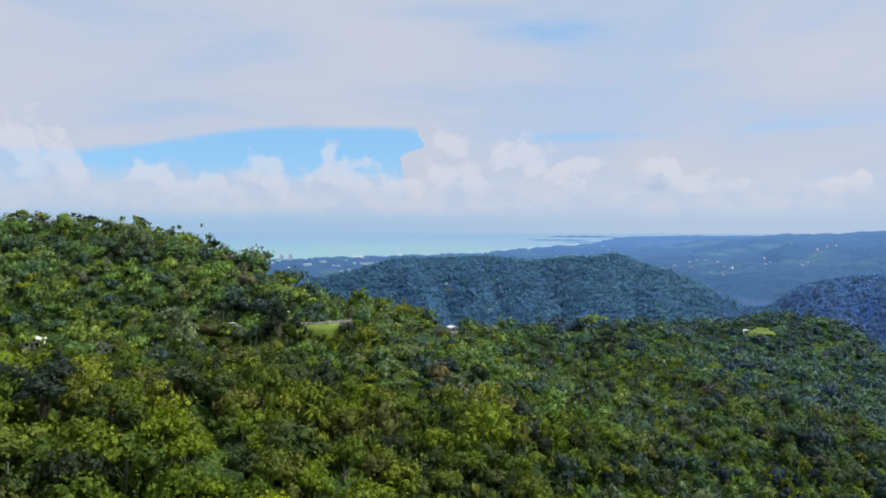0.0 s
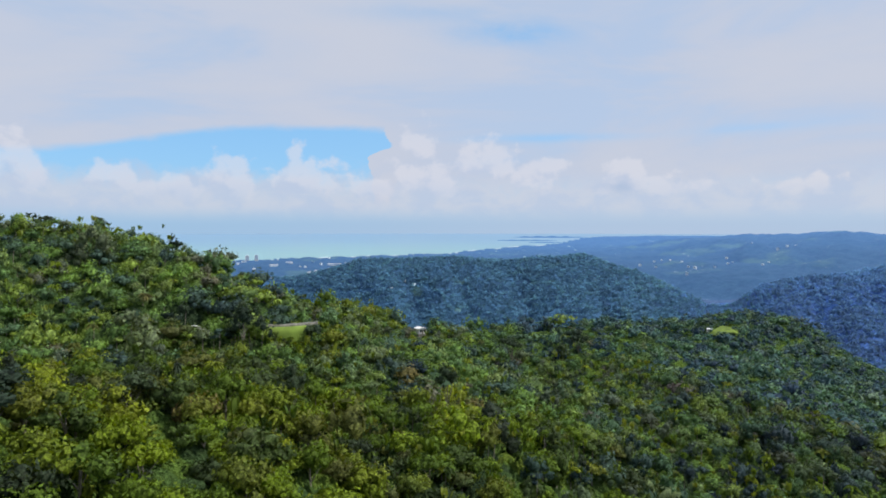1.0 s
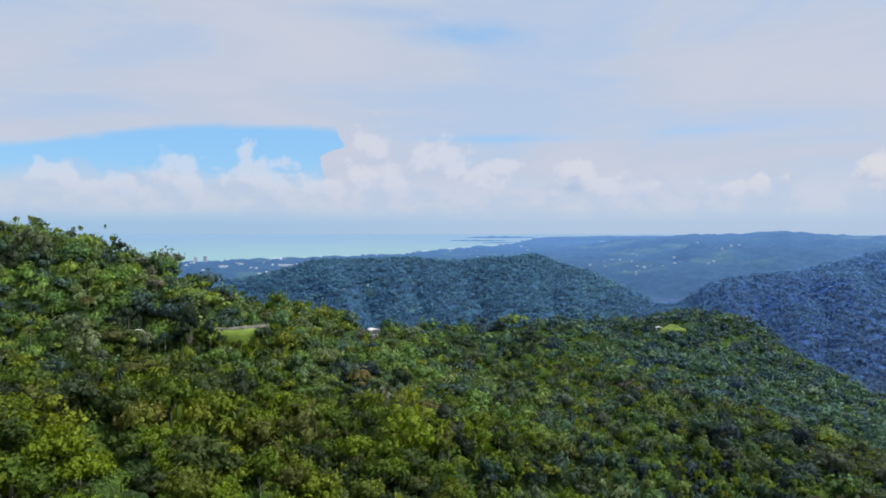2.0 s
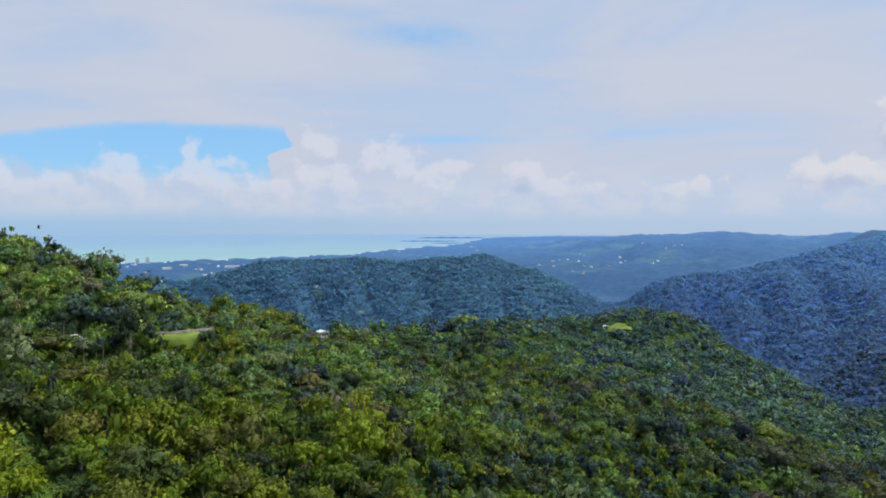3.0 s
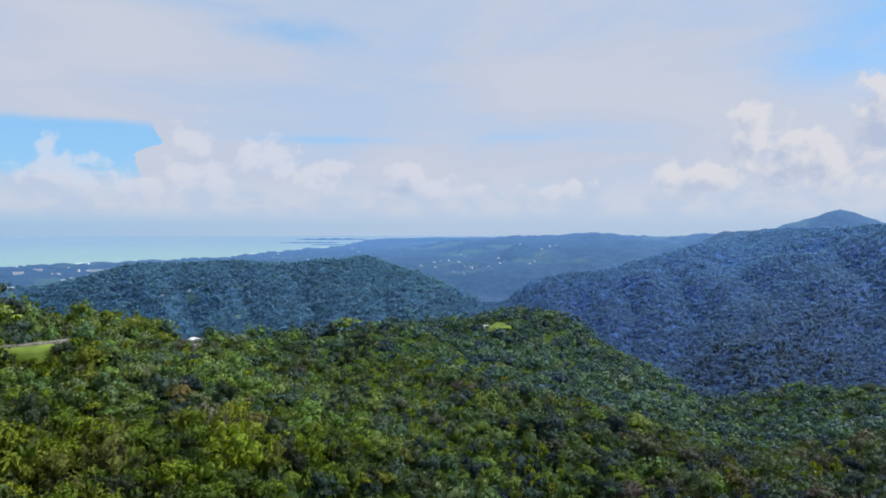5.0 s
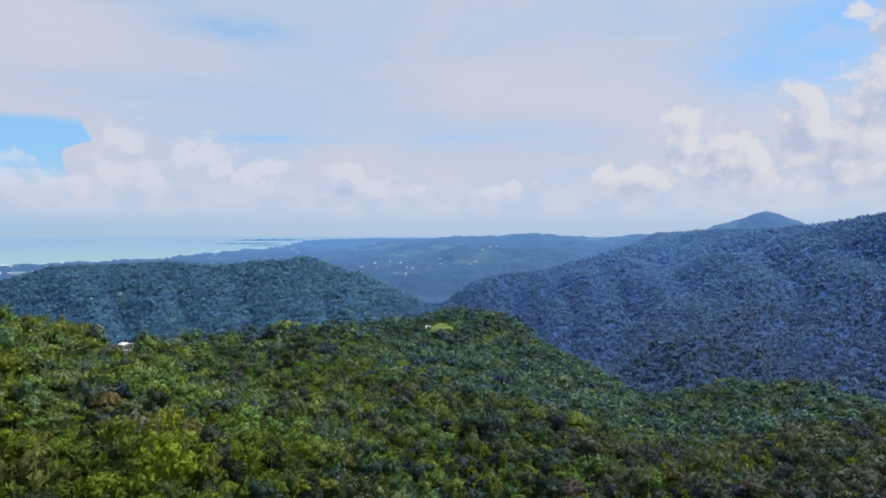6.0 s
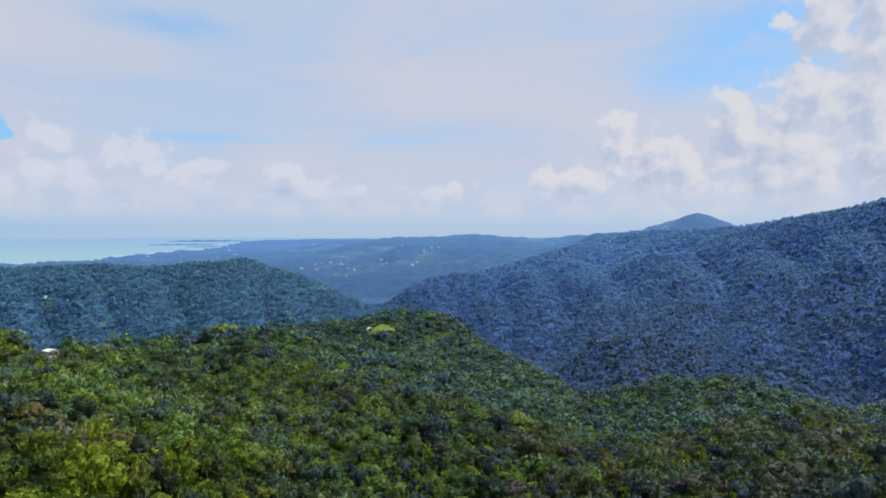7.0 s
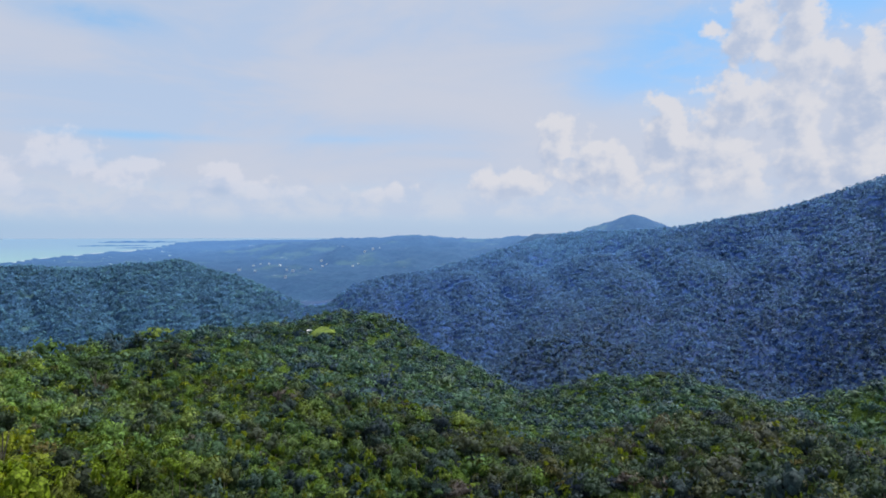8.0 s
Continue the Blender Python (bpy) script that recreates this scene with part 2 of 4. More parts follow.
# Pale tones that paint glints of light on far leaves.
GLINT_STOPS = [(0.0, (0.060, 0.115, 0.228)), (0.5, (0.084, 0.150, 0.258)), (0.85, (0.114, 0.180, 0.270)), (1.0, (0.240, 0.294, 0.360))]
# Lower-storey greens, toned down so gaps between crowns look shaded.
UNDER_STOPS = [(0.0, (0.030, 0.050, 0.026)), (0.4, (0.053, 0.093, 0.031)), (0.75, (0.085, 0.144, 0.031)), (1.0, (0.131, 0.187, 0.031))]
BRIGHT_STOPS = [(0.0, (0.076, 0.131, 0.018)), (0.5, (0.128, 0.193, 0.022)), (1.0, (0.200, 0.238, 0.036))]
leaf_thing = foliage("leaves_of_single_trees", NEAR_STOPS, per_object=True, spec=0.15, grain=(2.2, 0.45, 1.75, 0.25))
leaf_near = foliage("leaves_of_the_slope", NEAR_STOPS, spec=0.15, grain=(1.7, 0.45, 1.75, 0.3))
leaf_cool = foliage("hazed_leaves_of_the_slope", COOL_HAZE_STOPS, spec=0.22, haze_gloss=(0.6, 0.75, 1.0), grain=(1.5, 0.45, 1.75, 0.35))
leaf_dusk = foliage("shade_toned_leaves_of_the_hollow", DUSK_SHADE_STOPS, spec=0.25, haze_gloss=(0.5, 0.7, 1.0), grain=(1.3, 0.5, 1.6, 0.35))
leaf_bright = foliage("big_bright_leaves", BRIGHT_STOPS, spec=0.3, through_light=0.4)
leaf_mid = foliage("hazed_leaves_of_the_ridge", MID_HAZE_STOPS, through_light=0.25, spec=0.3, haze_gloss=(0.55, 0.75, 1.0), grain=(0.9, 0.55, 1.5, 0.5))
leaf_under = foliage("leaves_of_the_lower_storey", UNDER_STOPS, through_light=0.0, spec=0.0, patch=(0.96, 1.04), haze_gloss=(0.55, 0.75, 1.0), lumps=(0.7, 2.5))
leaf_hill = foliage("hazed_leaves_of_the_left_hill", HILL_HAZE_STOPS, spec=0.2, haze_gloss=(0.6, 0.75, 1.0), grain=(0.9, 0.5, 1.7, 0.5))
leaf_flank = foliage("hazed_leaves_of_the_mountain_foot", FLANK_HAZE_STOPS, through_light=0.15, spec=0.4, rough=0.7, haze_gloss=(0.40, 0.60, 1.0))
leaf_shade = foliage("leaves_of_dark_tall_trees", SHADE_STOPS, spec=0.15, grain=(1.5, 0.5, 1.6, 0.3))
leaf_spray = foliage("glint_toned_far_leaves", GLINT_STOPS, through_light=0.35, upward=0.7, spec=0.4, rough=0.6, haze_gloss=(0.5, 0.7, 1.0))
leaf_far = foliage("hazed_leaves_of_the_far_hills", FAR_HAZE_STOPS, through_light=0.0, spec=0.25, rough=0.8, patch=(0.97, 1.03), haze_gloss=(0.32, 0.56, 1.0), lumps=(0.24, 0.5), mottled=(0.72, 1.3), clearings=None)
leaf_slope = foliage("hazed_leaves_of_the_middle_ridge", SLOPE_HAZE_STOPS, through_light=0.0, spec=0.2, rough=0.8, patch=(0.97, 1.03), haze_gloss=(0.32, 0.56, 1.0), lumps=(0.24, 0.5), mottled=(0.72, 1.3), clearings=(0.085, 0.165, 0.130))
leaf_ridge = foliage("hazed_crowns_of_the_middle_ridge", RIDGE_HAZE_STOPS, through_light=0.45, upward=0.78, spec=0.12, rough=0.8, patch=(0.75, 1.3), haze_gloss=(0.32, 0.56, 1.0), grain=(0.5, 0.75, 1.3, 0.4))
leaf_crowns = foliage("hazed_crowns_of_the_far_hills", BLUE_HAZE_STOPS, through_light=0.45, upward=0.78, spec=0.12, rough=0.8, patch=(0.75, 1.3), haze_gloss=(0.32, 0.56, 1.0), grain=(0.5, 0.75, 1.3, 0.4))


def bark_material():
    m, N, bsdf, _ = material("grey_bark", 0.85)
    pos = N.add("ShaderNodeNewGeometry").outputs["Position"]
    n = N.noise(pos, 3.0, 6.0)
    N.put(bsdf.inputs["Base Color"], N.ramp(n, [(0.3, (0.10, 0.085, 0.065)), (0.7, (0.27, 0.25, 0.21))]))
    bump(N, bsdf, n, 0.6, 0.05)
    return m


def ground_material():
    """Undergrowth and open grass near by; far woods and fields painted with blue haze."""
    m, N, bsdf, _ = material("undergrowth", 0.9, 0.15)
    pos = N.add("ShaderNodeNewGeometry").outputs["Position"]
    flat = N.vec("MULTIPLY", pos, (1, 1, 0))
    fine = N.noise(pos, 0.35, 6.0, 0.65)
    big = N.noise(pos, 0.012, 4.0)
    near = N.ramp(fine, [(0.3, (0.012, 0.024, 0.008)), (0.5, (0.03, 0.06, 0.012)), (0.72, (0.07, 0.12, 0.02))])
    crowns = N.add("ShaderNodeTexVoronoi", feature="F1")
    N.put(crowns.inputs["Vector"], pos)
    crowns.inputs["Scale"].default_value = 0.075
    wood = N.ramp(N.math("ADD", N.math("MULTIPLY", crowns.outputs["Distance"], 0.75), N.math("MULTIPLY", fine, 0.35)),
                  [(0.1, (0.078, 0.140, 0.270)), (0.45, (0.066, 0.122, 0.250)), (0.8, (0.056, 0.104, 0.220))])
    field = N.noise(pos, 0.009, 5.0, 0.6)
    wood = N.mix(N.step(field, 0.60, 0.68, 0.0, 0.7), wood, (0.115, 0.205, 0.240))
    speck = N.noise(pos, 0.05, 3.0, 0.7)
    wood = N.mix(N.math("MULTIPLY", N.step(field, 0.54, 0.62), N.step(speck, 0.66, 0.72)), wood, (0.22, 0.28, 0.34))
    # Beyond 700 m the colour shifts to the haze-blue set.
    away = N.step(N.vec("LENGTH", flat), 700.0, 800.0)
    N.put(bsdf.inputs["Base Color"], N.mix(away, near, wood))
    # The blue gloss tint adds to the painted haze.
    bsdf.inputs["Specular Tint"].default_value = (0.40, 0.62, 1.0, 1)
    bump(N, bsdf, N.math("ADD", fine, N.math("MULTIPLY", crowns.outputs["Distance"], -0.8)), 0.6, 2.5)
    return m


def distance_material():
    """Far hills whose blue colour and emission stand in for haze."""
    m, N, bsdf, _ = material("distant_blue_hills", 0.9, 0.1)
    pos = N.add("ShaderNodeNewGeometry").outputs["Position"]
    fine = N.noise(pos, 0.06, 6.0, 0.7)
    field = N.noise(pos, 0.006, 5.0, 0.6)
    speck = N.noise(pos, 0.05, 3.0, 0.7)
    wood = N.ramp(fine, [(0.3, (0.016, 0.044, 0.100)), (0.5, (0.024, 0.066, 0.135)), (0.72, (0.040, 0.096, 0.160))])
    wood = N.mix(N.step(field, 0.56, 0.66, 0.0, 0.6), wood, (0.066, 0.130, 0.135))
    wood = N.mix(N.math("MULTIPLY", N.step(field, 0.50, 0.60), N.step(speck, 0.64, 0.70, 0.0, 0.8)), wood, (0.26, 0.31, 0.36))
    N.put(bsdf.inputs["Base Color"], wood)
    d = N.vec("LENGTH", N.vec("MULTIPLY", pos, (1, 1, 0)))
    # Emission grows with distance to imitate glowing air.
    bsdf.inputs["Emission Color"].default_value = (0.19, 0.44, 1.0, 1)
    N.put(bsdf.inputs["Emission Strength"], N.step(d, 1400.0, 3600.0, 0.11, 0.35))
    bump(N, bsdf, fine, 0.7, 4.0)
    return m


def water_material():
    m, N, bsdf, _ = material("sea_water", 0.35, 0.4)
    pos = N.add("ShaderNodeNewGeometry").outputs["Position"]
    d = N.vec("LENGTH", N.vec("MULTIPLY", pos, (1, 1, 0)))
    n = N.noise(N.vec("MULTIPLY", pos, (0.0016, 0.006, 0)), 1.0, 4.0)
    # Turquoise inshore; farther out the base colour takes on the haze's blue.
    far_haze = N.step(N.math("ADD", d, N.math("MULTIPLY", n, 900.0)), 2500.0, 4600.0)
    N.put(bsdf.inputs["Base Color"], N.mix(far_haze, (0.20, 0.385, 0.41), (0.142, 0.292, 0.447)))
    bump(N, bsdf, N.noise(pos, 0.15, 4.0), 0.25, 0.5)
    return m


def plain(name, colour, rough=0.6, spread=0.12, scale=0.8):
    m, N, bsdf, _ = material(name, rough)
    pos = N.add("ShaderNodeNewGeometry").outputs["Position"]
    n = N.noise(pos, scale, 6.0, 0.6)
    N.put(bsdf.inputs["Base Color"], N.ramp(n, [(0.3, tuple(c * (1 - spread * 2) for c in colour)), (0.65, tuple(min(1, c * (1 + spread)) for c in colour))]))
    bump(N, bsdf, n, 0.3, 0.02)
    return m


bark = bark_material()
ground_mat = ground_material()
water_mat = water_material()
distance_mat = distance_material()
white_paint = plain("white_painted_concrete", (0.74, 0.74, 0.72))
roof_white = plain("white_sheet_roof", (0.78, 0.79, 0.80), 0.45)
roof_grey = plain("grey_flat_roof", (0.42, 0.43, 0.45))
dark_glass = plain("dark_window_glass", (0.03, 0.04, 0.05), 0.15)
asphalt = plain("worn_asphalt", (0.15, 0.145, 0.135), 0.9)
concrete = plain("grey_concrete", (0.24, 0.235, 0.20), 0.85, 0.3)
grass_mat = plain("mown_grass", (0.145, 0.215, 0.035), 0.9, 0.25, 0.15)
# Pale concrete of far buildings, its blue cast put in for haze.
hazy_paint = plain("hazy_pale_concrete", (0.74, 0.80, 0.86), 0.8)
surf_mat = plain("white_surf", (0.8, 0.84, 0.86), 0.7)

# ================= landform =================
def P(bearing, r):
    return r * math.sin(radians(bearing)), r * math.cos(radians(bearing))


def sea_level(r):
    """The sea, drawn nearer than it lies and so lifted a little towards its far edge."""
    return -100.0 + np.maximum(r - 2200.0, 0) * 0.02


# crest lines of the canopy that run across the view: bearing, distance, height from the eye, fall towards the eye; then the fall on the far side and the roundness
CRESTS = {
    "left_hill": ([(-70, 350, 0, .36), (-45, 375, 6, .36), (-32.4, 385, 5, .38), (-27.9, 378, 6, .40), (-26.1, 375, 3, .40), (-23.4, 372, 2, .40), (-20.6, 350, -2, .40), (-18.1, 335, -6, .40), (-16, 325, -13, .38),
                   (-13.9, 315, -18, .36), (-12.1, 310, -22, .34), (-9.9, 320, -29, .30), (-7.1, 345, -38, .28), (-3.9, 372, -43, .25), (-2.1, 388, -49, .22), (0.6, 400, -58, .2), (2.3, 405, -56, .2), (4.9, 420, -60, .2), (7.5, 440, -61, .2),
                   (10.2, 460, -62, .2), (13.8, 475, -62, .2), (16.5, 475, -63, .2), (18.4, 475, -67, .2)], 0.5, 12),
    "knoll_ridge": ([(14, 820, -108, .1), (18.5, 820, -105, .1), (20.8, 810, -103, .12), (23.1, 745, -90, .16), (24.6, 735, -85, .18), (25.8, 735, -82, .18), (27.2, 745, -84, .18), (28.5, 755, -87, .18), (30.9, 780, -98, .16), (32, 770, -110, .14), (33.3, 740, -121, .12),
                     (35, 720, -132, .1), (36.2, 700, -137, .1), (37.8, 660, -144, .08), (39.8, 640, -150, .06)], 0.5, 12),
    "front_slope": ([(-60, 140, -24, .3), (-40, 148, -26, .3), (-25, 152, -30, .3), (-18.6, 158, -32, .3), (-12, 160, -37, .3), (-6, 166, -47, .3), (5, 184, -53, .3), (15, 226, -67, .3), (24, 285, -83, .3), (29, 322, -92, .3),
                     (36, 312, -97, .3), (43, 330, -108, .3)], 0.26, 30),
    "back_spur": ([(57, 650, -150, .2), (60.2, 600, -133, .2), (62.3, 580, -117, .2), (64, 560, -110, .2), (66, 540, -98, .2), (72, 510, -82, .2), (85, 480, -72, .2)], 0.4, 15),
    "mountain": ([(41.8, 1900, -9, .12), (45, 1700, 0, .14), (49, 1500, 2, .2), (53, 1350, 10, .30), (55, 1320, 20, .36), (60, 1280, 39, .44), (67.4, 1220, 90, .46), (80, 1150, 162, .46), (100, 1100, 220, .46), (130, 1000, 260, .46)], 0.4, 20),
    "front_spur": ([(27, 1230, -92, .3), (28.4, 1250, -82, .3), (32, 1300, -75, .26), (36, 1370, -57, .22), (40, 1500, -31, .2), (43, 1650, -14, .2)], 0.3, 20),
    "middle_ridge": ([(-20, 1700, -118, .3), (-13, 1500, -105, .3), (-9, 1400, -94, .36), (-6.5, 1350, -78, .4), (-3.9, 1310, -60, .42), (0, 1300, -56, .42), (3.5, 1300, -51, .42), (8, 1290, -58, .42), (10.4, 1290, -52, .42), (12.6, 1300, -50, .42), (13.8, 1300, -46, .42), (14.8, 1295, -51, .42), (16, 1290, -63, .42),
                      (18.7, 1280, -82, .4), (22.3, 1250, -116, .3), (25, 1230, -142, .2)], 0.35, 15),
    "town_hills": ([(16, 1900, -126, .1), (23, 2000, -113, .1), (27, 2050, -101, .1), (33, 2150, -88, .1), (38, 2250, -70, .1)], 0.1, 60),
    "back_hills": ([(14, 2450, -104, .1), (18, 2500, -90, .1), (22, 2500, -80, .1), (25, 2400, -78, .1), (30, 2350, -68, .1), (36, 2400, -52, .1)], 0.1, 60),
    "far_hills": ([(12, 3000, -100, .08), (15.4, 2850, -82, .08), (20, 2900, -55, .08), (22, 2900, -42, .08), (23.6, 2900, -36, .08), (24.6, 2900, -33, .08), (25.8, 2900, -26, .08), (28, 2900, -26, .08), (30, 2900, -20, .08), (32.5, 2900, -12, .08), (35, 2900, -22, .08), (38, 2900, -28, .08), (39.6, 2900, -24, .08), (40.9, 2850, -14, .08),
                   (42, 2800, -20, .08), (50, 2700, -15, .08), (70, 2600, -10, .08)], 0.1, 40),
    "cone_peak": ([(45.2, 2500, -8, .2), (46.5, 2500, 20, .2), (48.05, 2500, 41, .25), (49.0, 2500, 55, .3), (49.7, 2500, 62, .3), (50.4, 2500, 55, .3), (51.1, 2500, 44, .3), (52.4, 2500, 16, .2), (53.5, 2500, 2, .2)], 0.3, 12),
    "coast_hills": ([(10.0, 3600, -86, .1), (14.0, 3700, -68, .1), (16, 3800, -60, .1), (18, 3900, -52, .1), (24, 3900, -54, .1), (40, 3900, -44, .1)], 0.1, 40),
    "plain_hill": ([(-10, 2040, -92, .2), (-8.4, 2050, -85, .2), (-7.2, 2050, -84, .2), (-5, 2060, -92, .2)], 0.2, 20),
}
# spurs that run out towards or away from the eye: bearing, distance, height; then the fall to either side and the roundness
SPURS = {
    "fold": ([(-50, 200, -36), (-22, 235, -49), (-8, 285, -58)], 0.30, 25),
    "road_bench": ([(-20, 282, -36), (-16, 279, -37), (-12, 277, -37.5), (-9.5, 278, -37.5), (-7.6, 284, -38)], 0.38, 10),
    "shoulder": ([(18, 470, -69), (20.5, 440, -82), (21, 330, -79)], 0.35, 25),
    "knoll_spur": ([(25.8, 690, -90), (27.5, 560, -101), (28.5, 400, -98), (28.5, 330, -95)], 0.45, 25),
    "right_spur": ([(95, 130, -32), (80, 150, -42), (66, 190, -54), (58, 235, -63), (57.3, 425, -95), (55.2, 490, -104), (51.6, 590, -116), (48.6, 610, -122), (47.0, 640, -134), (45, 680, -155)], 0.36, 18),
}
ACROSS = ("mountain", "front_spur", "middle_ridge")
NEAR_HAND = ("left_hill", "knoll_ridge", "front_slope")


def crest_height(x, y, line, back, soft):
    """Height of a crest that runs across the view, and how far down its side a spot lies."""
    r, b = np.hypot(x, y), np.degrees(np.arctan2(x, y))
    bs, rs, zs, fs = (np.array(c, float) for c in zip(*line))
    rc, zc, front = np.interp(b, bs, rs), np.interp(b, bs, zs), np.interp(b, bs, fs)
    d = r - rc
    low = np.where(d < 0, front, back) * (np.sqrt(d * d + soft * soft) - soft)
    past = np.radians(np.maximum(np.maximum(bs[0] - b, b - bs[-1]), 0)) * r
    return zc - low - 0.6 * past, low + 0.6 * past


def spur_height(x, y, line, fall, soft):
    """The same for a spur given by its line."""
    pts = [(*P(b, r), z) for b, r, z in line]
    score, down = np.full(x.shape, -1e9), np.zeros(x.shape)
    for (x0, y0, z0), (x1, y1, z1) in zip(pts, pts[1:]):
        dx, dy = x1 - x0, y1 - y0
        u = np.clip(((x - x0) * dx + (y - y0) * dy) / (dx * dx + dy * dy), 0, 1)
        d = np.hypot(x - x0 - u * dx, y - y0 - u * dy)
        low = fall * (np.sqrt(d * d + soft * soft) - soft)
        h = z0 + u * (z1 - z0) - low
        down = np.where(h > score, low, down)
        score = np.maximum(score, h)
    return score, down


def landforms(x, y):
    return {**{k: crest_height(x, y, *v) for k, v in CRESTS.items()}, **{k: spur_height(x, y, *v) for k, v in SPURS.items()}}


WAVES = [(random.uniform(0, 6.28), random.uniform(0, 6.28), random.uniform(0, 6.28), k) for k in (310.0, 190.0, 120.0, 75.0, 47.0, 29.0)]


def ripple(x, y, finest=0.0):
    """Gullies and shoulders, in metres of about one."""
    total = np.zeros(np.shape(x))
    for i, (a, p, q, k) in enumerate(WAVES):
        for j in range(3):
            t = a + 2.1 * j + 0.37 * i
            total = total + np.sin((x * math.cos(t) + y * math.sin(t)) * 6.283 / (k * (1 + 0.17 * j)) + p + 1.7 * j) * (k / 310.0) ** 0.8 * (k > finest)
    return total / 3.0


def shore_distance(b):
    shore = np.interp(b, [-180, -40, -13, 3, 8, 12, 14.5, 20, 90, 180], [2000, 2030, 2150, 2480, 2950, 3300, 4300, 4600, 4700, 4700])
    return shore + 25 * np.sin(b * 1.7) + 12 * np.sin(b * 5.1)


def canopy(x, y):
    """Height of the tops of the trees, from the eye."""
    x, y = np.asarray(x, float), np.asarray(y, float)
    r = np.hypot(x, y)
    b = np.degrees(np.arctan2(x, y))
    k = np.interp(r, [200, 1200, 3000], [4.0, 5.0, 6.0])
    floor = np.interp(r, [0, 100, 300, 600, 1150, 1700], [-78, -90, -126, -162, -180, -112])
    z = np.ones(x.shape)
    best, down = floor, np.full(x.shape, 40.0)
    for h, low in landforms(x, y).values():
        z = z + np.exp(np.clip((h - floor) / k, -60, 60))
        down = np.where(h > best, low, down)
        best = np.maximum(best, h)
    z = floor + k * np.log(z)
    flank = 0.22 + 0.78 * np.clip(down / 35.0, 0, 1)
    away = np.clip((r - 1500) / 400, 0, 1)
    z = z + flank * (ripple(x, y) * (r < 560) + ripple(x, y, 60.0) * (r >= 560)) * np.interp(r, [0, 150, 400, 700, 1000, 1500, 2200, 3200], [0.5, 2.0, 3.5, 6.0, 9.0, 11.0, 15.0, 9.0])
    # gullies down the slopes across the valley
    furrow = np.abs(np.sin(np.radians(b) * 36.0 + 0.7 * np.sin(r / 95.0) + 0.8 * np.sin(np.radians(b) * 11.0))) - 0.6
    z = z + 15.0 * furrow * np.clip((down - 8.0) / 40.0, 0, 1) * np.interp(r, [820, 950, 1400, 1600], [0, 1, 1, 0])
    # coast: land runs out to the shore line, then falls below the sea
    shore = shore_distance(b)
    level = sea_level(r)
    land = np.maximum(z, level + 3.0)
    z = np.where(r > 1600, np.where(r < shore, z * (1 - away) + land * away, np.minimum(level - 12.0, z)), z)
    return z


def across_valley(x, y):
    """Whether a spot belongs to the hills beyond the valley."""
    forms = landforms(x, y)
    far = np.max([forms[k][0] for k in ACROSS], axis=0)
    near = np.max([v[0] for k, v in forms.items() if k in NEAR_HAND or k in SPURS or k == "back_spur"], axis=0)
    return far > near


def tree_height(r):
    return np.interp(r, [0, 1400, 1480, 1700], [11.0, 11.0, 9.0, 0.0])


def ground_height(x, y):
    return canopy(x, y) - tree_height(np.hypot(x, y)) + EYE


def gz(x, y):
    return float(ground_height(np.array([x]), np.array([y]))[0])


def arrays_to_mesh(name, verts, faces):
    """A mesh from arrays; faces all have the same number of corners."""
    me = bpy.data.meshes.new(name)
    n, c = faces.shape
    me.vertices.add(len(verts))
    me.vertices.foreach_set("co", np.ascontiguousarray(verts, np.float32).ravel())
    me.loops.add(n * c)
    me.loops.foreach_set("vertex_index", np.ascontiguousarray(faces, np.int32).ravel())
    me.polygons.add(n)
    me.polygons.foreach_set("loop_start", np.arange(0, n * c, c, dtype=np.int32))
    me.update(calc_edges=True)
    return me


def polar_sheet(name, cols, rings, mat):
    B, R = np.meshgrid(np.radians(cols), rings)
    X, Y = R * np.sin(B), R * np.cos(B)
    Z = ground_height(X, Y) + rng.normal(0, 1, X.shape) * np.interp(R, [1480, 1600, 3000], [0, 1.2, 2.6]) * (R < 4000) * (R > rings[0])
    nr, nc = X.shape
    i, j = np.meshgrid(np.arange(nr - 1), np.arange(nc), indexing="ij")
    j2 = (j + 1) % nc
    faces = np.stack([i * nc + j, (i + 1) * nc + j, (i + 1) * nc + j2, i * nc + j2], -1).reshape(-1, 4)[:, ::-1]
    me = arrays_to_mesh(name, np.stack([X, Y, Z], -1).reshape(-1, 3), faces)
    me.polygons.foreach_set("use_smooth", np.ones(len(me.polygons), bool))
    me.materials.append(mat)
    return new(name, me)


def build_ground():
    cols = np.concatenate([np.arange(-42, 78, 0.45), np.arange(78, 318, 5.0)])
    near = np.concatenate([[1.0, 30, 60], np.geomspace(90, 1480, 130)])
    far = np.concatenate([[1480.0], np.geomspace(1490, 4960, 95)])
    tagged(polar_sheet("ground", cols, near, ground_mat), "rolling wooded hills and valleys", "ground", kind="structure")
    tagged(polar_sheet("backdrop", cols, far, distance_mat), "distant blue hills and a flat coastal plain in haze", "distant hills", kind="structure")


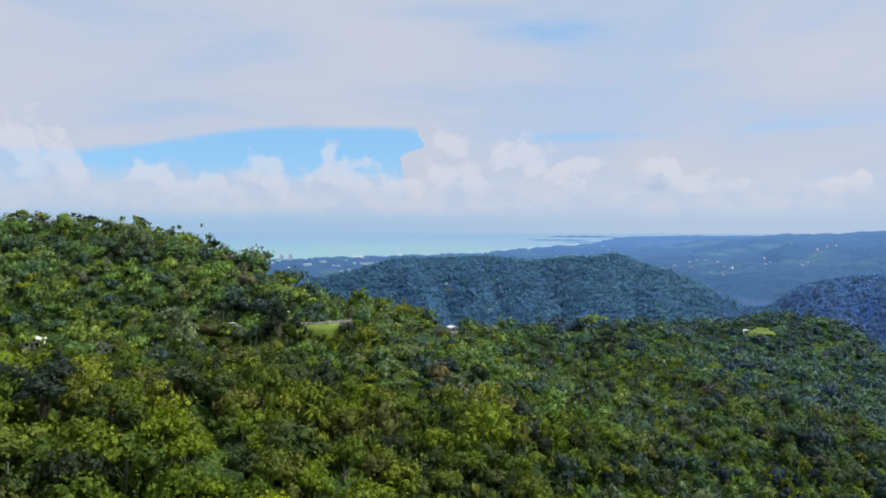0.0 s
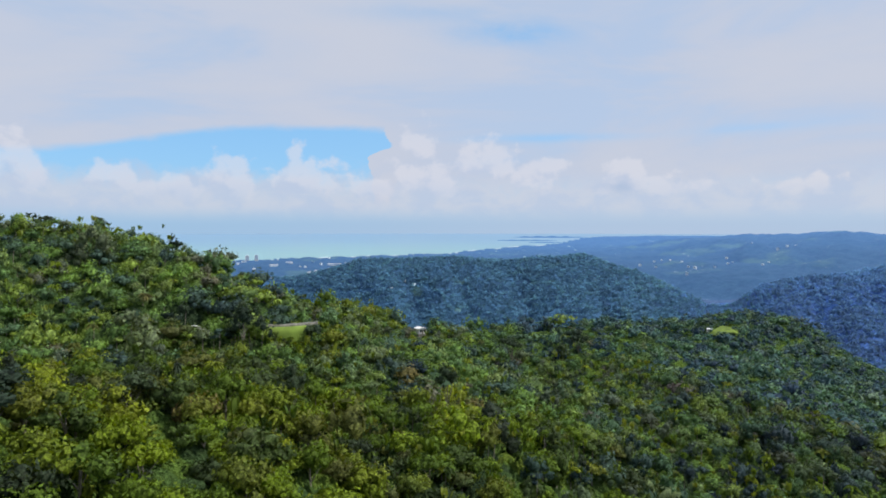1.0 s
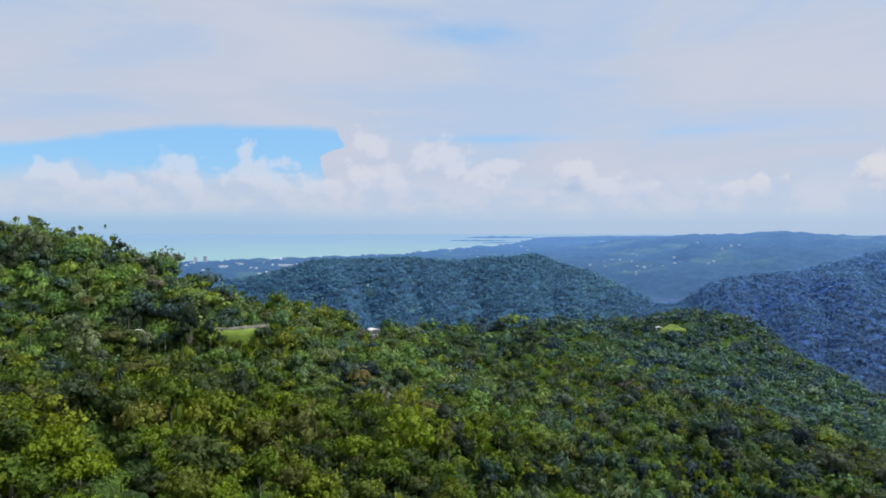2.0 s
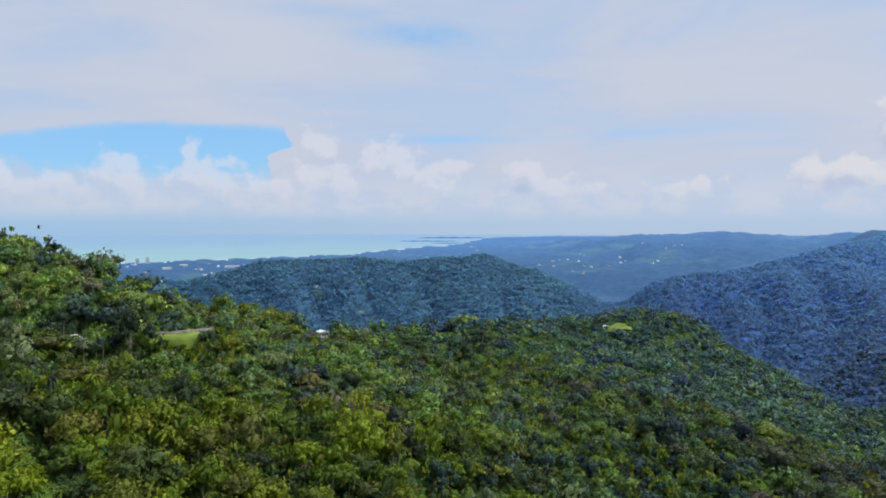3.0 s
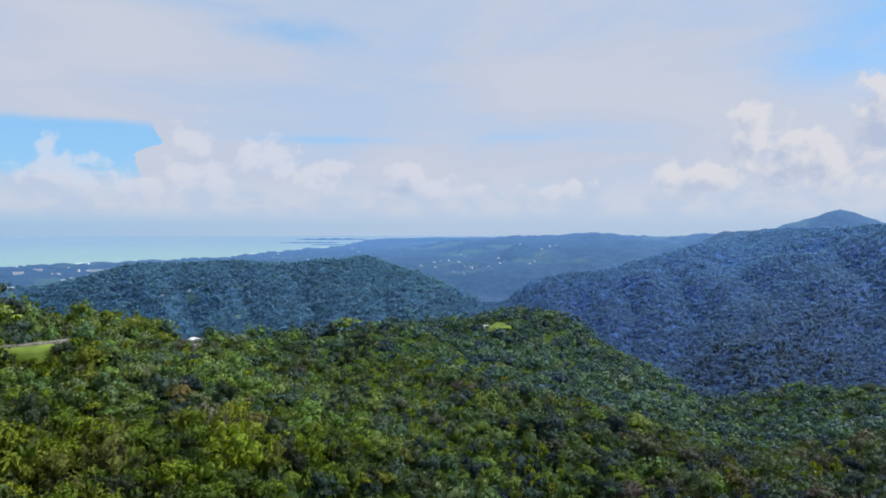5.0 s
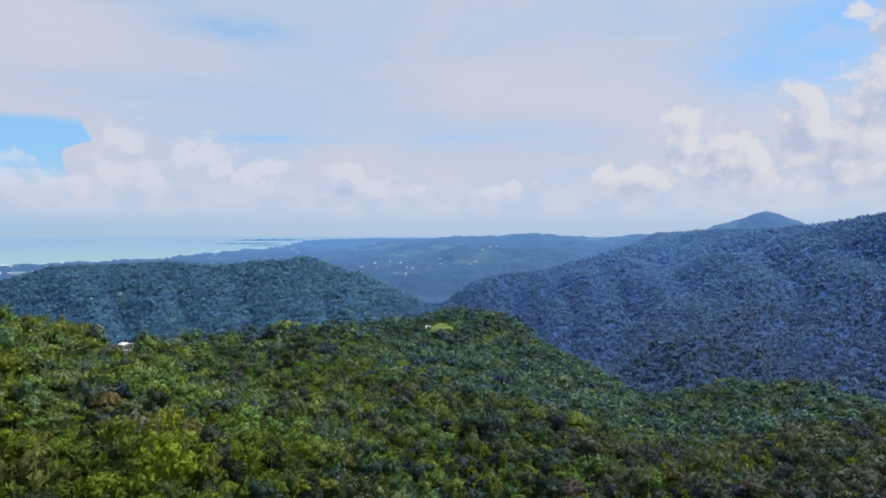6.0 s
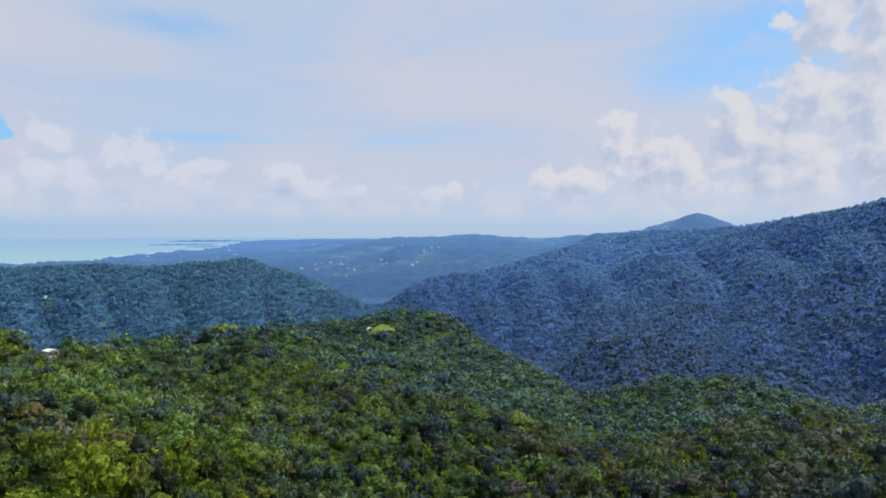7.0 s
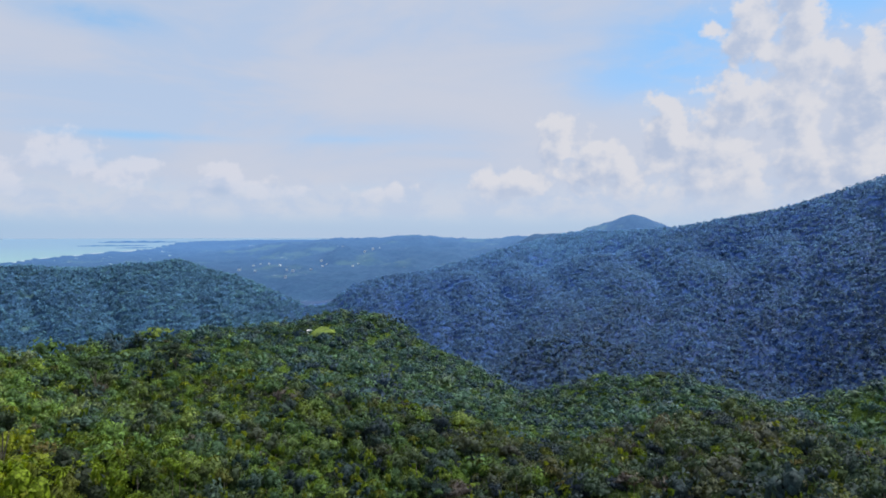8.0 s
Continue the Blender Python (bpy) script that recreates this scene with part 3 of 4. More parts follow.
def build_water():
    cols = np.arange(0, 360, 2.0)
    rings = np.array([1900.0, 2200, 2600, 3000, 3500, 4000, 4500, 4970])
    B, R = np.meshgrid(np.radians(cols), rings)
    verts = np.stack([R * np.sin(B), R * np.cos(B), sea_level(R) + EYE], -1).reshape(-1, 3)
    nr, nc = R.shape
    i, j = np.meshgrid(np.arange(nr - 1), np.arange(nc), indexing="ij")
    j2 = (j + 1) % nc
    faces = np.stack([i * nc + j, (i + 1) * nc + j, (i + 1) * nc + j2, i * nc + j2], -1).reshape(-1, 4)[:, ::-1]
    me = arrays_to_mesh("water", verts, faces)
    me.materials.append(water_mat)
    tagged(new("water", me), "calm turquoise sea reaching the hazy horizon", "sea", kind="structure")


rng = np.random.default_rng(7)
build_ground()
build_water()

# ================= trees =================


def icosphere(level):
    bm = bmesh.new()
    bmesh.ops.create_icosphere(bm, subdivisions=level, radius=1.0)
    v = np.array([p.co[:] for p in bm.verts])
    f = np.array([[q.index for q in face.verts] for face in bm.faces])
    bm.free()
    return v, f


def octahedron():
    v = np.array([(1, 0, 0), (0, 1, 0), (-1, 0, 0), (0, -1, 0), (0, 0, 1), (0, 0, -1)], float)
    f = np.array([(0, 1, 4), (1, 2, 4), (2, 3, 4), (3, 0, 4), (1, 0, 5), (2, 1, 5), (3, 2, 5), (0, 3, 5)])
    return v, f


def crown_shape(cards, lobes, flat, core, size, seed, simple=False, full=1.0):
    """A crown one unit in radius: sprigs of leaves set over several uneven leafy lobes. Returns corners, triangles and the way each corner faces."""
    g = np.random.default_rng(seed)
    centres, radii = [], []
    for k in range(lobes):
        a = 2.4 * k + g.uniform(-0.6, 0.6)
        d = 0.85 * math.sqrt((k + 0.15) / lobes)
        centres.append((d * math.cos(a), d * math.sin(a), (g.uniform(-0.42, 0.30) + 0.40 * (1 - d)) * flat))
        radii.append(g.uniform(0.26, 0.50) * (1.15 - 0.35 * d) * full)
    centres, radii = np.array(centres), np.array(radii)
    low = np.array([1, 1, 0.55 + 0.45 * flat])
    pick = g.choice(lobes, cards, p=radii ** 2 / (radii ** 2).sum())
    d = g.normal(size=(cards, 3))
    d[:, 2] = np.abs(d[:, 2]) * 0.95 - 0.30
    d /= np.linalg.norm(d, axis=1)[:, None]
    pos = centres[pick] + d * radii[pick][:, None] * g.uniform(0.66, 1.42, (cards, 1)) * low
    nrm = unit(d + g.normal(size=(cards, 3)) * 0.42 + np.array([0, 0, 0.2]))
    side = unit(np.cross(nrm, g.normal(size=(cards, 3))))
    up = np.cross(nrm, side)
    s = size * g.uniform(0.5, 1.4, (cards, 1))
    w = s * g.uniform(0.45, 0.9, (cards, 1))
    face = unit(d * 0.8 + unit(pos + np.array([0, 0, 0.25])) * 0.5 + g.normal(size=(cards, 3)) * 0.38)
    if simple:
        tri = np.stack([pos - side * s, pos - up * w + side * s * g.uniform(0.2, 0.9, (cards, 1)), pos + up * w * 1.1 + side * s * 0.5], 1)
        verts, faces, count, per = [tri.reshape(-1, 3)], [np.arange(cards * 3).reshape(-1, 3)], cards * 3, 3
    else:
        verts, faces, count = leaf_quads(pos, nrm, side, up, s, w, cards)
        per = 4
    facing = [np.repeat(face, per, axis=0)]
    cv, cf = core
    for k in range(lobes):
        verts.append(cv * radii[k] * 0.70 * low * g.uniform(0.75, 1.2, (len(cv), 1)) + centres[k])
        facing.append(unit(cv * 0.8 + unit(centres[k] + cv * radii[k]) * 0.5))
        faces.append(cf + count)
        count += len(cv)
    return np.concatenate(verts), np.concatenate(faces), np.concatenate(facing)


def unit(v):
    return v / (np.linalg.norm(v, axis=-1, keepdims=True) + 1e-9)


def set_facing(me, n):
    """Gives the leaves the facing of the clump that they hang on."""
    me.attributes.new("custom_normal", "FLOAT_VECTOR", "POINT").data.foreach_set("vector", np.ascontiguousarray(n, np.float32).ravel())


def leaf_quads(pos, nrm, side, up, s, w, cards):
    quad = np.stack([pos - side * s, pos + up * w - nrm * s * 0.3, pos + side * s * 1.1, pos - up * w - nrm * s * 0.3], 1)
    verts = [quad.reshape(-1, 3)]
    base = np.arange(cards)[:, None] * 4
    faces = [np.concatenate([base + np.array([[0, 3, 1]]), base + np.array([[1, 3, 2]])])]
    return verts, faces, cards * 4


def thicket_shape(leaves, seed):
    """A clump of tall upright blades that bend over at the tip."""
    g = np.random.default_rng(seed)
    verts, faces, count = [], [], 0
    for k in range(leaves):
        a, lean = g.uniform(0, 6.283), g.uniform(0.15, 0.75)
        out = np.array([math.cos(a), math.sin(a), 0.0])
        across = np.array([-math.sin(a), math.cos(a), 0.0])
        foot = np.array([g.uniform(-.35, .35), g.uniform(-.35, .35), 0.0])
        for t, w in ((0.0, 0.03), (0.45, 0.17), (0.8, 0.14), (1.0, 0.02)):
            mid = foot + out * lean * t * t * 1.1 + np.array([0, 0, 1.25 * t - 0.45 * lean * t * t])
            verts += [mid - across * w, mid + across * w]
        for i in range(3):
            o = count + 2 * i
            faces += [(o, o + 1, o + 3), (o, o + 3, o + 2)]
        count += 8
    return np.array(verts), np.array(faces)


def palm_shape(fronds, segments, seed):
    """A palm's head, one unit in radius: arching fronds with hanging leaflets either side of the rib."""
    g = np.random.default_rng(seed)
    verts, faces, count = [], [], 0
    for k in range(fronds):
        a = 6.283 * k / fronds + g.uniform(-0.25, 0.25)
        rise, reach = g.uniform(0.25, 0.95), g.uniform(0.8, 1.1)
        t = np.linspace(0, 1, segments + 1)
        along = t * reach * (1 - 0.25 * rise)
        z = rise * t * 1.1 - (0.75 + 0.35 * rise) * t ** 2
        wide = 0.17 * np.sin(np.clip(t * 2.6 + 0.35, 0, math.pi)) + 0.012
        ca, sa = math.cos(a), math.sin(a)
        rib = np.stack([along * ca, along * sa, z], -1)
        out = np.array([-sa, ca, 0.0])
        left = rib + out * wide[:, None] - np.array([0, 0, 1.0]) * wide[:, None] * 0.75
        right = rib - out * wide[:, None] - np.array([0, 0, 1.0]) * wide[:, None] * 0.75
        verts.append(np.concatenate([rib, left, right]))
        n = segments + 1
        for i in range(segments):
            for o in (n, 2 * n):
                faces.append((count + i, count + i + 1, count + o + i + 1))
                faces.append((count + i, count + o + i + 1, count + o + i))
        count += 3 * n
    return np.concatenate(verts), np.array(faces)


def forest_points(r0, r1, b0, b1, spacing):
    """Spots on a shaken triangular grid in a sector."""
    n = int(r1 / spacing) + 2
    i, j = np.meshgrid(np.arange(-n, n + 1), np.arange(-int(n * 1.16), int(n * 1.16) + 1))
    x = (i + 0.5 * (j % 2)) * spacing
    y = j * spacing * 0.866
    x = x + rng.uniform(-0.42, 0.42, x.shape) * spacing
    y = y + rng.uniform(-0.42, 0.42, y.shape) * spacing
    r, b = np.hypot(x, y), np.degrees(np.arctan2(x, y))
    inside = (r >= r0) & (r < r1) & (((b - b0) % 360) < (b1 - b0))
    return np.stack([x[inside], y[inside]], -1)


# places kept open: x, y, radius
CLEAR = []


def keep_clear(bearing, r, radius):
    CLEAR.append((*P(bearing, r), radius))


def open_spots(pts):
    ok = np.ones(len(pts), bool)
    for cx, cy, rad in CLEAR:
        ok &= np.hypot(pts[:, 0] - cx, pts[:, 1] - cy) > rad
    return pts[ok]


def in_sight(pts, top):
    """Thins the woods on far slopes that lie wholly behind a crest."""
    turns = np.arange(-42, 78, 0.5)
    steps = np.arange(80, 1800, 12.0)
    B, R = np.meshgrid(np.radians(turns), steps, indexing="ij")
    rise = canopy(R * np.sin(B), R * np.cos(B)) / R
    crest = np.maximum.accumulate(rise, axis=1)
    r, b = np.hypot(pts[:, 0], pts[:, 1]), np.degrees(np.arctan2(pts[:, 0], pts[:, 1]))
    i = np.clip(((b + 42) / 0.5).astype(int), 0, len(turns) - 1)
    j = np.clip(((r - 80) / 12).astype(int) - 2, 0, len(steps) - 1)
    return top / r > crest[i, j] - 0.012


def scatter(name, label, pts, shapes, radius, mat, lift=0.0, squash=(0.7, 1.2), jump=2.5, category="forest", wide=True, trunks=False, haze_drift=0.0):
    """Many crowns as one object of kind stuff."""
    n = len(pts)
    which = rng.integers(0, len(shapes), n)
    size = rng.uniform(*radius, n) * (rng.choice([0.5, 0.65, 0.85, 1.0, 1.0, 1.25, 1.7], n) if wide else 1.0)
    turn = rng.uniform(0, 6.283, n)
    top = canopy(pts[:, 0], pts[:, 1]) + EYE
    tall = rng.uniform(*squash, n)
    z = top - size * 0.75 * np.maximum(tall, 0.9) + rng.normal(0, jump, n) + lift + (size - np.mean(radius)) * 0.6 * wide
    # A share of the tint grows with distance and paints in haze.
    tint = rng.random(n) * (1 - haze_drift) + haze_drift * np.clip((np.hypot(pts[:, 0], pts[:, 1]) - 560) / 1000, 0, 1)
    all_v, all_f, all_t, all_n, count = [], [], [], [], 0
    for k, (v, f, *facing) in enumerate(shapes):
        idx = np.nonzero(which == k)[0]
        if not len(idx):
            continue
        c, s = np.cos(turn[idx])[:, None], np.sin(turn[idx])[:, None]
        x = (v[None, :, 0] * c - v[None, :, 1] * s) * size[idx][:, None] + pts[idx, 0][:, None]
        y = (v[None, :, 0] * s + v[None, :, 1] * c) * size[idx][:, None] + pts[idx, 1][:, None]
        zz = v[None, :, 2] * (size[idx] * tall[idx])[:, None] + z[idx][:, None]
        all_v.append(np.stack([x, y, zz], -1).reshape(-1, 3))
        all_f.append((f[None] + (np.arange(len(idx)) * len(v))[:, None, None]).reshape(-1, 3) + count)
        all_t.append(np.repeat(tint[idx], len(v)))
        if facing:
            m = facing[0][None]
            all_n.append(np.stack([m[..., 0] * c - m[..., 1] * s, m[..., 0] * s + m[..., 1] * c, np.broadcast_to(m[..., 2] / tall[idx][:, None], (len(idx), len(v)))], -1).reshape(-1, 3))
        count += len(idx) * len(v)
    me = arrays_to_mesh(name, np.concatenate(all_v), np.concatenate(all_f))
    at = me.attributes.new("tint", "FLOAT", "POINT")
    at.data.foreach_set("value", np.concatenate(all_t).astype(np.float32))
    if all_n:
        set_facing(me, unit(np.concatenate(all_n)))
    me.materials.append(mat)
    if trunks:
        low = ground_height(pts[:, 0], pts[:, 1]) - 1.0
        a = np.array([0.0, 2.09, 4.19])
        ring = np.stack([np.cos(a), np.sin(a)], -1)
        wide0, lean = size * 0.05 + 0.04, rng.normal(0, 0.5, (n, 2))
        foot = np.concatenate([pts[:, None, :] + ring[None] * wide0[:, None, None], np.repeat(low[:, None, None], 3, 1)], -1)
        head = np.concatenate([pts[:, None, :] + lean[:, None, :] + ring[None] * wide0[:, None, None] * 0.6, np.repeat((z + size * 0.25)[:, None, None], 3, 1)], -1)
        v = np.concatenate([foot, head], 1).reshape(-1, 3)
        f = np.array([(0, 1, 4, 3), (1, 2, 5, 4), (2, 0, 3, 5)])
        f = (f[None] + (np.arange(n) * 6)[:, None, None]).reshape(-1, 4)
        stems = arrays_to_mesh("tree_trunks", v, f)
        stems.materials.append(bark)
        tagged(new("tree_trunks", stems), "pale grey trunks standing under the canopy", "tree trunks", kind="stuff")
    return tagged(new(name, me), label, category, kind="stuff")


def crown_cells(x, y, spacing, seed):
    """Domes of single crowns over a shaken grid: height over the canopy in metres, and a number for the crown."""
    def shake(i, j, k):
        h = np.sin(i * 127.1 + j * 311.7 + seed * 74.7 + k * 53.3) * 43758.5453
        return h - np.floor(h)
    ci, cj = np.floor(x / spacing), np.floor(y / spacing)
    best, tint = np.full(x.shape, -1e9), np.zeros(x.shape)
    for di in (-1, 0, 1):
        for dj in (-1, 0, 1):
            i, j = ci + di, cj + dj
            px, py = (i + 0.15 + 0.7 * shake(i, j, 1)) * spacing, (j + 0.15 + 0.7 * shake(i, j, 2)) * spacing
            wide = spacing * (0.55 + 0.35 * shake(i, j, 3))
            h = (shake(i, j, 4) - 0.5) * spacing * 0.42 - ((x - px) ** 2 + (y - py) ** 2) / wide ** 2 * spacing * 0.62
            tint = np.where(h > best, shake(i, j, 5), tint)
            best = np.maximum(best, h)
    return best, tint


def canopy_sheet(name, label, cols, rings, spacing, sink, mat, haze_drift=0.0, across=False, dome=1.0):
    """The closed roof of the woods, crown beside crown, as one rough sheet."""
    B, R = np.meshgrid(np.radians(cols), rings)
    X, Y = R * np.sin(B), R * np.cos(B)
    h, tint = crown_cells(X, Y, spacing, 3.0)
    h2, _ = crown_cells(X + 3.3, Y - 1.7, spacing * 0.42, 8.0)
    Z = canopy(X, Y) + EYE + dome * h + 0.6 * dome * h2 - sink - 2.0 * (R < 260) + rng.normal(0, 0.05 * spacing * dome, X.shape)
    for cx, cy, rad in CLEAR:
        Z -= 7.0 * (np.hypot(X - cx, Y - cy) < rad)
    # Farther canopy takes a bluer, lighter tint in place of haze.
    tint = tint * (1 - haze_drift) + haze_drift * np.clip((R - 560) / 1150, 0, 1)
    nr, nc = X.shape
    i, j = np.meshgrid(np.arange(nr - 1), np.arange(nc - 1), indexing="ij")
    faces = np.stack([i * nc + j, i * nc + j + 1, (i + 1) * nc + j + 1, (i + 1) * nc + j], -1).reshape(-1, 4)
    forms = landforms(X, Y)
    hill = np.max([forms[k][0] for k in ACROSS], axis=0) > -110
    beyond = (across_valley(X, Y) | (R > 830)) & ((R < 1430) | hill)
    keep = (beyond if across else ~beyond & (R < 850)).ravel()
    keep = keep[faces].any(axis=1)
    me = arrays_to_mesh(name, np.stack([X, Y, Z], -1).reshape(-1, 3), faces[keep])
    me.attributes.new("tint", "FLOAT", "POINT").data.foreach_set("value", tint.ravel().astype(np.float32))
    me.polygons.foreach_set("use_smooth", np.ones(len(me.polygons), bool))
    me.materials.append(mat)
    tagged(new(name, me), label, "forest", kind="stuff")


SQUASH = (0.8, 1.5)
NO_CORE = (np.zeros((0, 3)), np.zeros((0, 3), int))
CORE, CORE_PLAIN = icosphere(1), octahedron()
BIG = [crown_shape(440, n, f, CORE, 0.086, 11 + i) for i, (n, f) in enumerate(((8, 0.9), (7, 1.15), (10, 0.6), (6, 1.4), (9, 0.75)))]
NEAR = [crown_shape(250, n, f, CORE, 0.112, 31 + i, True, 1.0) for i, (n, f) in enumerate(((7, 0.9), (6, 1.2), (8, 0.5), (5, 1.5), (7, 0.7), (4, 1.3)))]
MID = [crown_shape(62, n, f, CORE_PLAIN, 0.165, 51 + i, True, 1.15) for i, (n, f) in enumerate(((4, 0.8), (4, 1.1), (5, 0.5), (3, 1.4), (4, 0.7)))]
FAR = [crown_shape(26, n, f, NO_CORE, 0.34, 71 + i, True, 1.5) for i, (n, f) in enumerate(((3, 0.8), (3, 1.0), (4, 0.6), (2, 1.1)))]
SPRAY = [crown_shape(16, 4, 0.75, NO_CORE, 0.26, 171 + i, True, 1.4) for i in range(4)]
PALM_NEAR = [palm_shape(13, 5, 90 + i) for i in range(3)]
PALM_FAR = [palm_shape(10, 3, 95 + i) for i in range(3)]
THICKET = [thicket_shape(9, 101 + i) for i in range(3)]

# bearing, distance, height from the eye, half width and half height of the crowns of single dark trees
DARK_TREES = ((-30.0, 138, -27.0, 7.0, 4.6), (-22.6, 345, -11.0, 4.6, 7.5), (-13.3, 248, -31.0, 3.6, 6.5), (-9.6, 168, -36.5, 4.2, 6.0), (8.3, 375, -62.0, 6.5, 4.6),
              (13.6, 420, -65.0, 7.0, 5.0), (-21.4, 150, -31.0, 4.6, 3.6), (3.0, 205, -44.0, 3.6, 5.2), (51.4, 585, -113.0, 9.0, 4.6), (12.4, 400, -70.0, 5.0, 4.5))

# the road's open strip, the meadow and the three houses
for step in range(24):
    keep_clear(-18.6 + step * 0.5, 270, 4.4)
for r in (692, 682, 672):
    keep_clear(24.6, r, 9)
keep_clear(23.6, 684, 6)
keep_clear(0.8, 398, 5.5)
keep_clear(-30.5, 266, 3.4)
keep_clear(7.4, 428, 6)
for b in (-8.8, -9.4, -10.0, -10.6, -16.4, -16.9):
    keep_clear(b, 266, 1.8)

# Filler sheet below the crowns, shade put into its colour.
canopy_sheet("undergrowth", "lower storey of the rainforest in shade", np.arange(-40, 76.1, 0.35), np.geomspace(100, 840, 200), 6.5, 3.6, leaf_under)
# Both roofs across the valley carry painted haze in their colour.
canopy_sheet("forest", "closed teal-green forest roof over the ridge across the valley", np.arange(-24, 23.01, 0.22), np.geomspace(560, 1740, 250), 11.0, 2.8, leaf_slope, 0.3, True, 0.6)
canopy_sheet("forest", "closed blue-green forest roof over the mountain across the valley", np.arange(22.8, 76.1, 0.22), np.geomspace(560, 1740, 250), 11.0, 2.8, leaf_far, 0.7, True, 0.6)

spots = open_spots(forest_points(70, 400, -40, 76, 6.8))
dist = np.hypot(spots[:, 0], spots[:, 1])
order = np.argsort(dist + 400 * (canopy(spots[:, 0], spots[:, 1]) < -0.44 * dist))
spots = spots[order]
single, rest = spots[:300], spots[300:]
palms = rng.random(len(rest)) < 0.13
# Bluer leaf sets take over by bearing and distance, as painted haze.
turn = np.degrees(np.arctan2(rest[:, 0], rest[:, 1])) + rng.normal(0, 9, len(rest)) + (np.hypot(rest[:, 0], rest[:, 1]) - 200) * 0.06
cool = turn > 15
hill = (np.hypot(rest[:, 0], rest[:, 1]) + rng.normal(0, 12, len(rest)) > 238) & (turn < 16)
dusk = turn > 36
scatter("forest", "dense yellow-green rainforest canopy of mixed broadleaf trees", rest[~palms & ~cool & ~hill], NEAR, (3.0, 5.4), leaf_near, trunks=True, jump=2.0, squash=SQUASH)
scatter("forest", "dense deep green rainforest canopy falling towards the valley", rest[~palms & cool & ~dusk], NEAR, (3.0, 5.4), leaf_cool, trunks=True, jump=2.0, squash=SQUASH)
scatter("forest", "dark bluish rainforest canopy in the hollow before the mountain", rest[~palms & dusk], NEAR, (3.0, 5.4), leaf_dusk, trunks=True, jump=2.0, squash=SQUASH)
scatter("forest", "sunlit green rainforest on the flank of the wooded hill", rest[~palms & hill & ~cool], NEAR, (2.8, 5.0), leaf_hill, trunks=True, jump=1.7, squash=SQUASH)
scatter("palm_grove", "sierra palms with arching green fronds among the trees", rest[palms], PALM_NEAR, (2.6, 3.8), leaf_near, lift=3.0, squash=(0.9, 1.1), wide=False)
spots = open_spots(forest_points(90, 420, -40, 76, 6.6))
gap = ripple(spots[:, 0] * 3.1, spots[:, 1] * 3.1) > 0.15
scatter("thicket", "bright yellow-green upright big-leaved plants filling gaps in the canopy", spots[gap], THICKET, (1.3, 2.4), leaf_bright, lift=-0.5, wide=False, category="plants")
spots = open_spots(forest_points(400, 835, -40, 76, 7.2))
spots = spots[in_sight(spots, canopy(spots[:, 0], spots[:, 1]) + 3) | (rng.random(len(spots)) < 0.08)]
blue = across_valley(spots[:, 0], spots[:, 1])
palms = (rng.random(len(spots)) < 0.06) & ~blue
turn = np.degrees(np.arctan2(spots[:, 0], spots[:, 1])) + rng.normal(0, 7, len(spots)) + (np.hypot(spots[:, 0], spots[:, 1]) - 200) * 0.03
warm = turn < 17
scatter("forest", "sunlit green rainforest on the flank of the left hill", spots[~palms & ~blue & warm], MID, (3.4, 6.2), leaf_hill)
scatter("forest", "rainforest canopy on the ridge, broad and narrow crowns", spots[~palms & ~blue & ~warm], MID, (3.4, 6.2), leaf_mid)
scatter("palm_grove", "small palms scattered over the wooded ridge", spots[palms], PALM_FAR, (2.8, 4.0), leaf_mid, lift=2.5, squash=(0.9, 1.1), wide=False)
some = blue & (rng.random(len(spots)) < 0.5)
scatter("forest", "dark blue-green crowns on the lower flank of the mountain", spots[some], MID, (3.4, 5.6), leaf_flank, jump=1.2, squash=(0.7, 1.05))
spots = forest_points(600, 1730, -16, 76, 7.6)
high = np.max([landforms(spots[:, 0], spots[:, 1])[k][0] for k in ACROSS], axis=0) > -100
spots = spots[(high | (np.hypot(spots[:, 0], spots[:, 1]) < 1420)) & across_valley(spots[:, 0], spots[:, 1]) & in_sight(spots, canopy(spots[:, 0], spots[:, 1]) + 3)]
green = np.degrees(np.arctan2(spots[:, 0], spots[:, 1])) + rng.normal(0, 3, len(spots)) < 24
scatter("forest", "deep teal-green crowns covering the ridge across the valley", spots[green], FAR, (4.2, 6.6), leaf_ridge, jump=1.0, lift=0.8, squash=(0.7, 1.1), wide=False, haze_drift=0.3)
scatter("forest", "blue-green crowns covering the mountain across the valley", spots[~green], FAR, (4.2, 6.6), leaf_crowns, jump=1.0, lift=0.8, squash=(0.7, 1.1), wide=False, haze_drift=0.7)
# Sprays added as painted sparkle on the nearer far crowns.
pale = spots[(np.hypot(spots[:, 0], spots[:, 1]) < 950) & (rng.random(len(spots)) < 0.2)]
scatter("treetops", "pale sprays of leaves catching the light on far crowns", pale, SPRAY, (1.6, 2.8), leaf_spray, jump=0.6, lift=2.4, wide=False)
spots = np.concatenate([forest_points(4, 100, -180, 180, 8.5)])
spots = spots[(np.hypot(spots[:, 0], spots[:, 1]) < 70) | (np.abs(np.degrees(np.arctan2(spots[:, 0], spots[:, 1])) - 18) > 58)]
scatter("forest", "rainforest canopy straight below the drone", spots, MID, (3.4, 5.6), leaf_near)
spots = forest_points(100, 420, 76, 320, 13.0)
scatter("forest", "rainforest canopy behind and below the drone", spots, FAR, (6.0, 9.0), leaf_near)


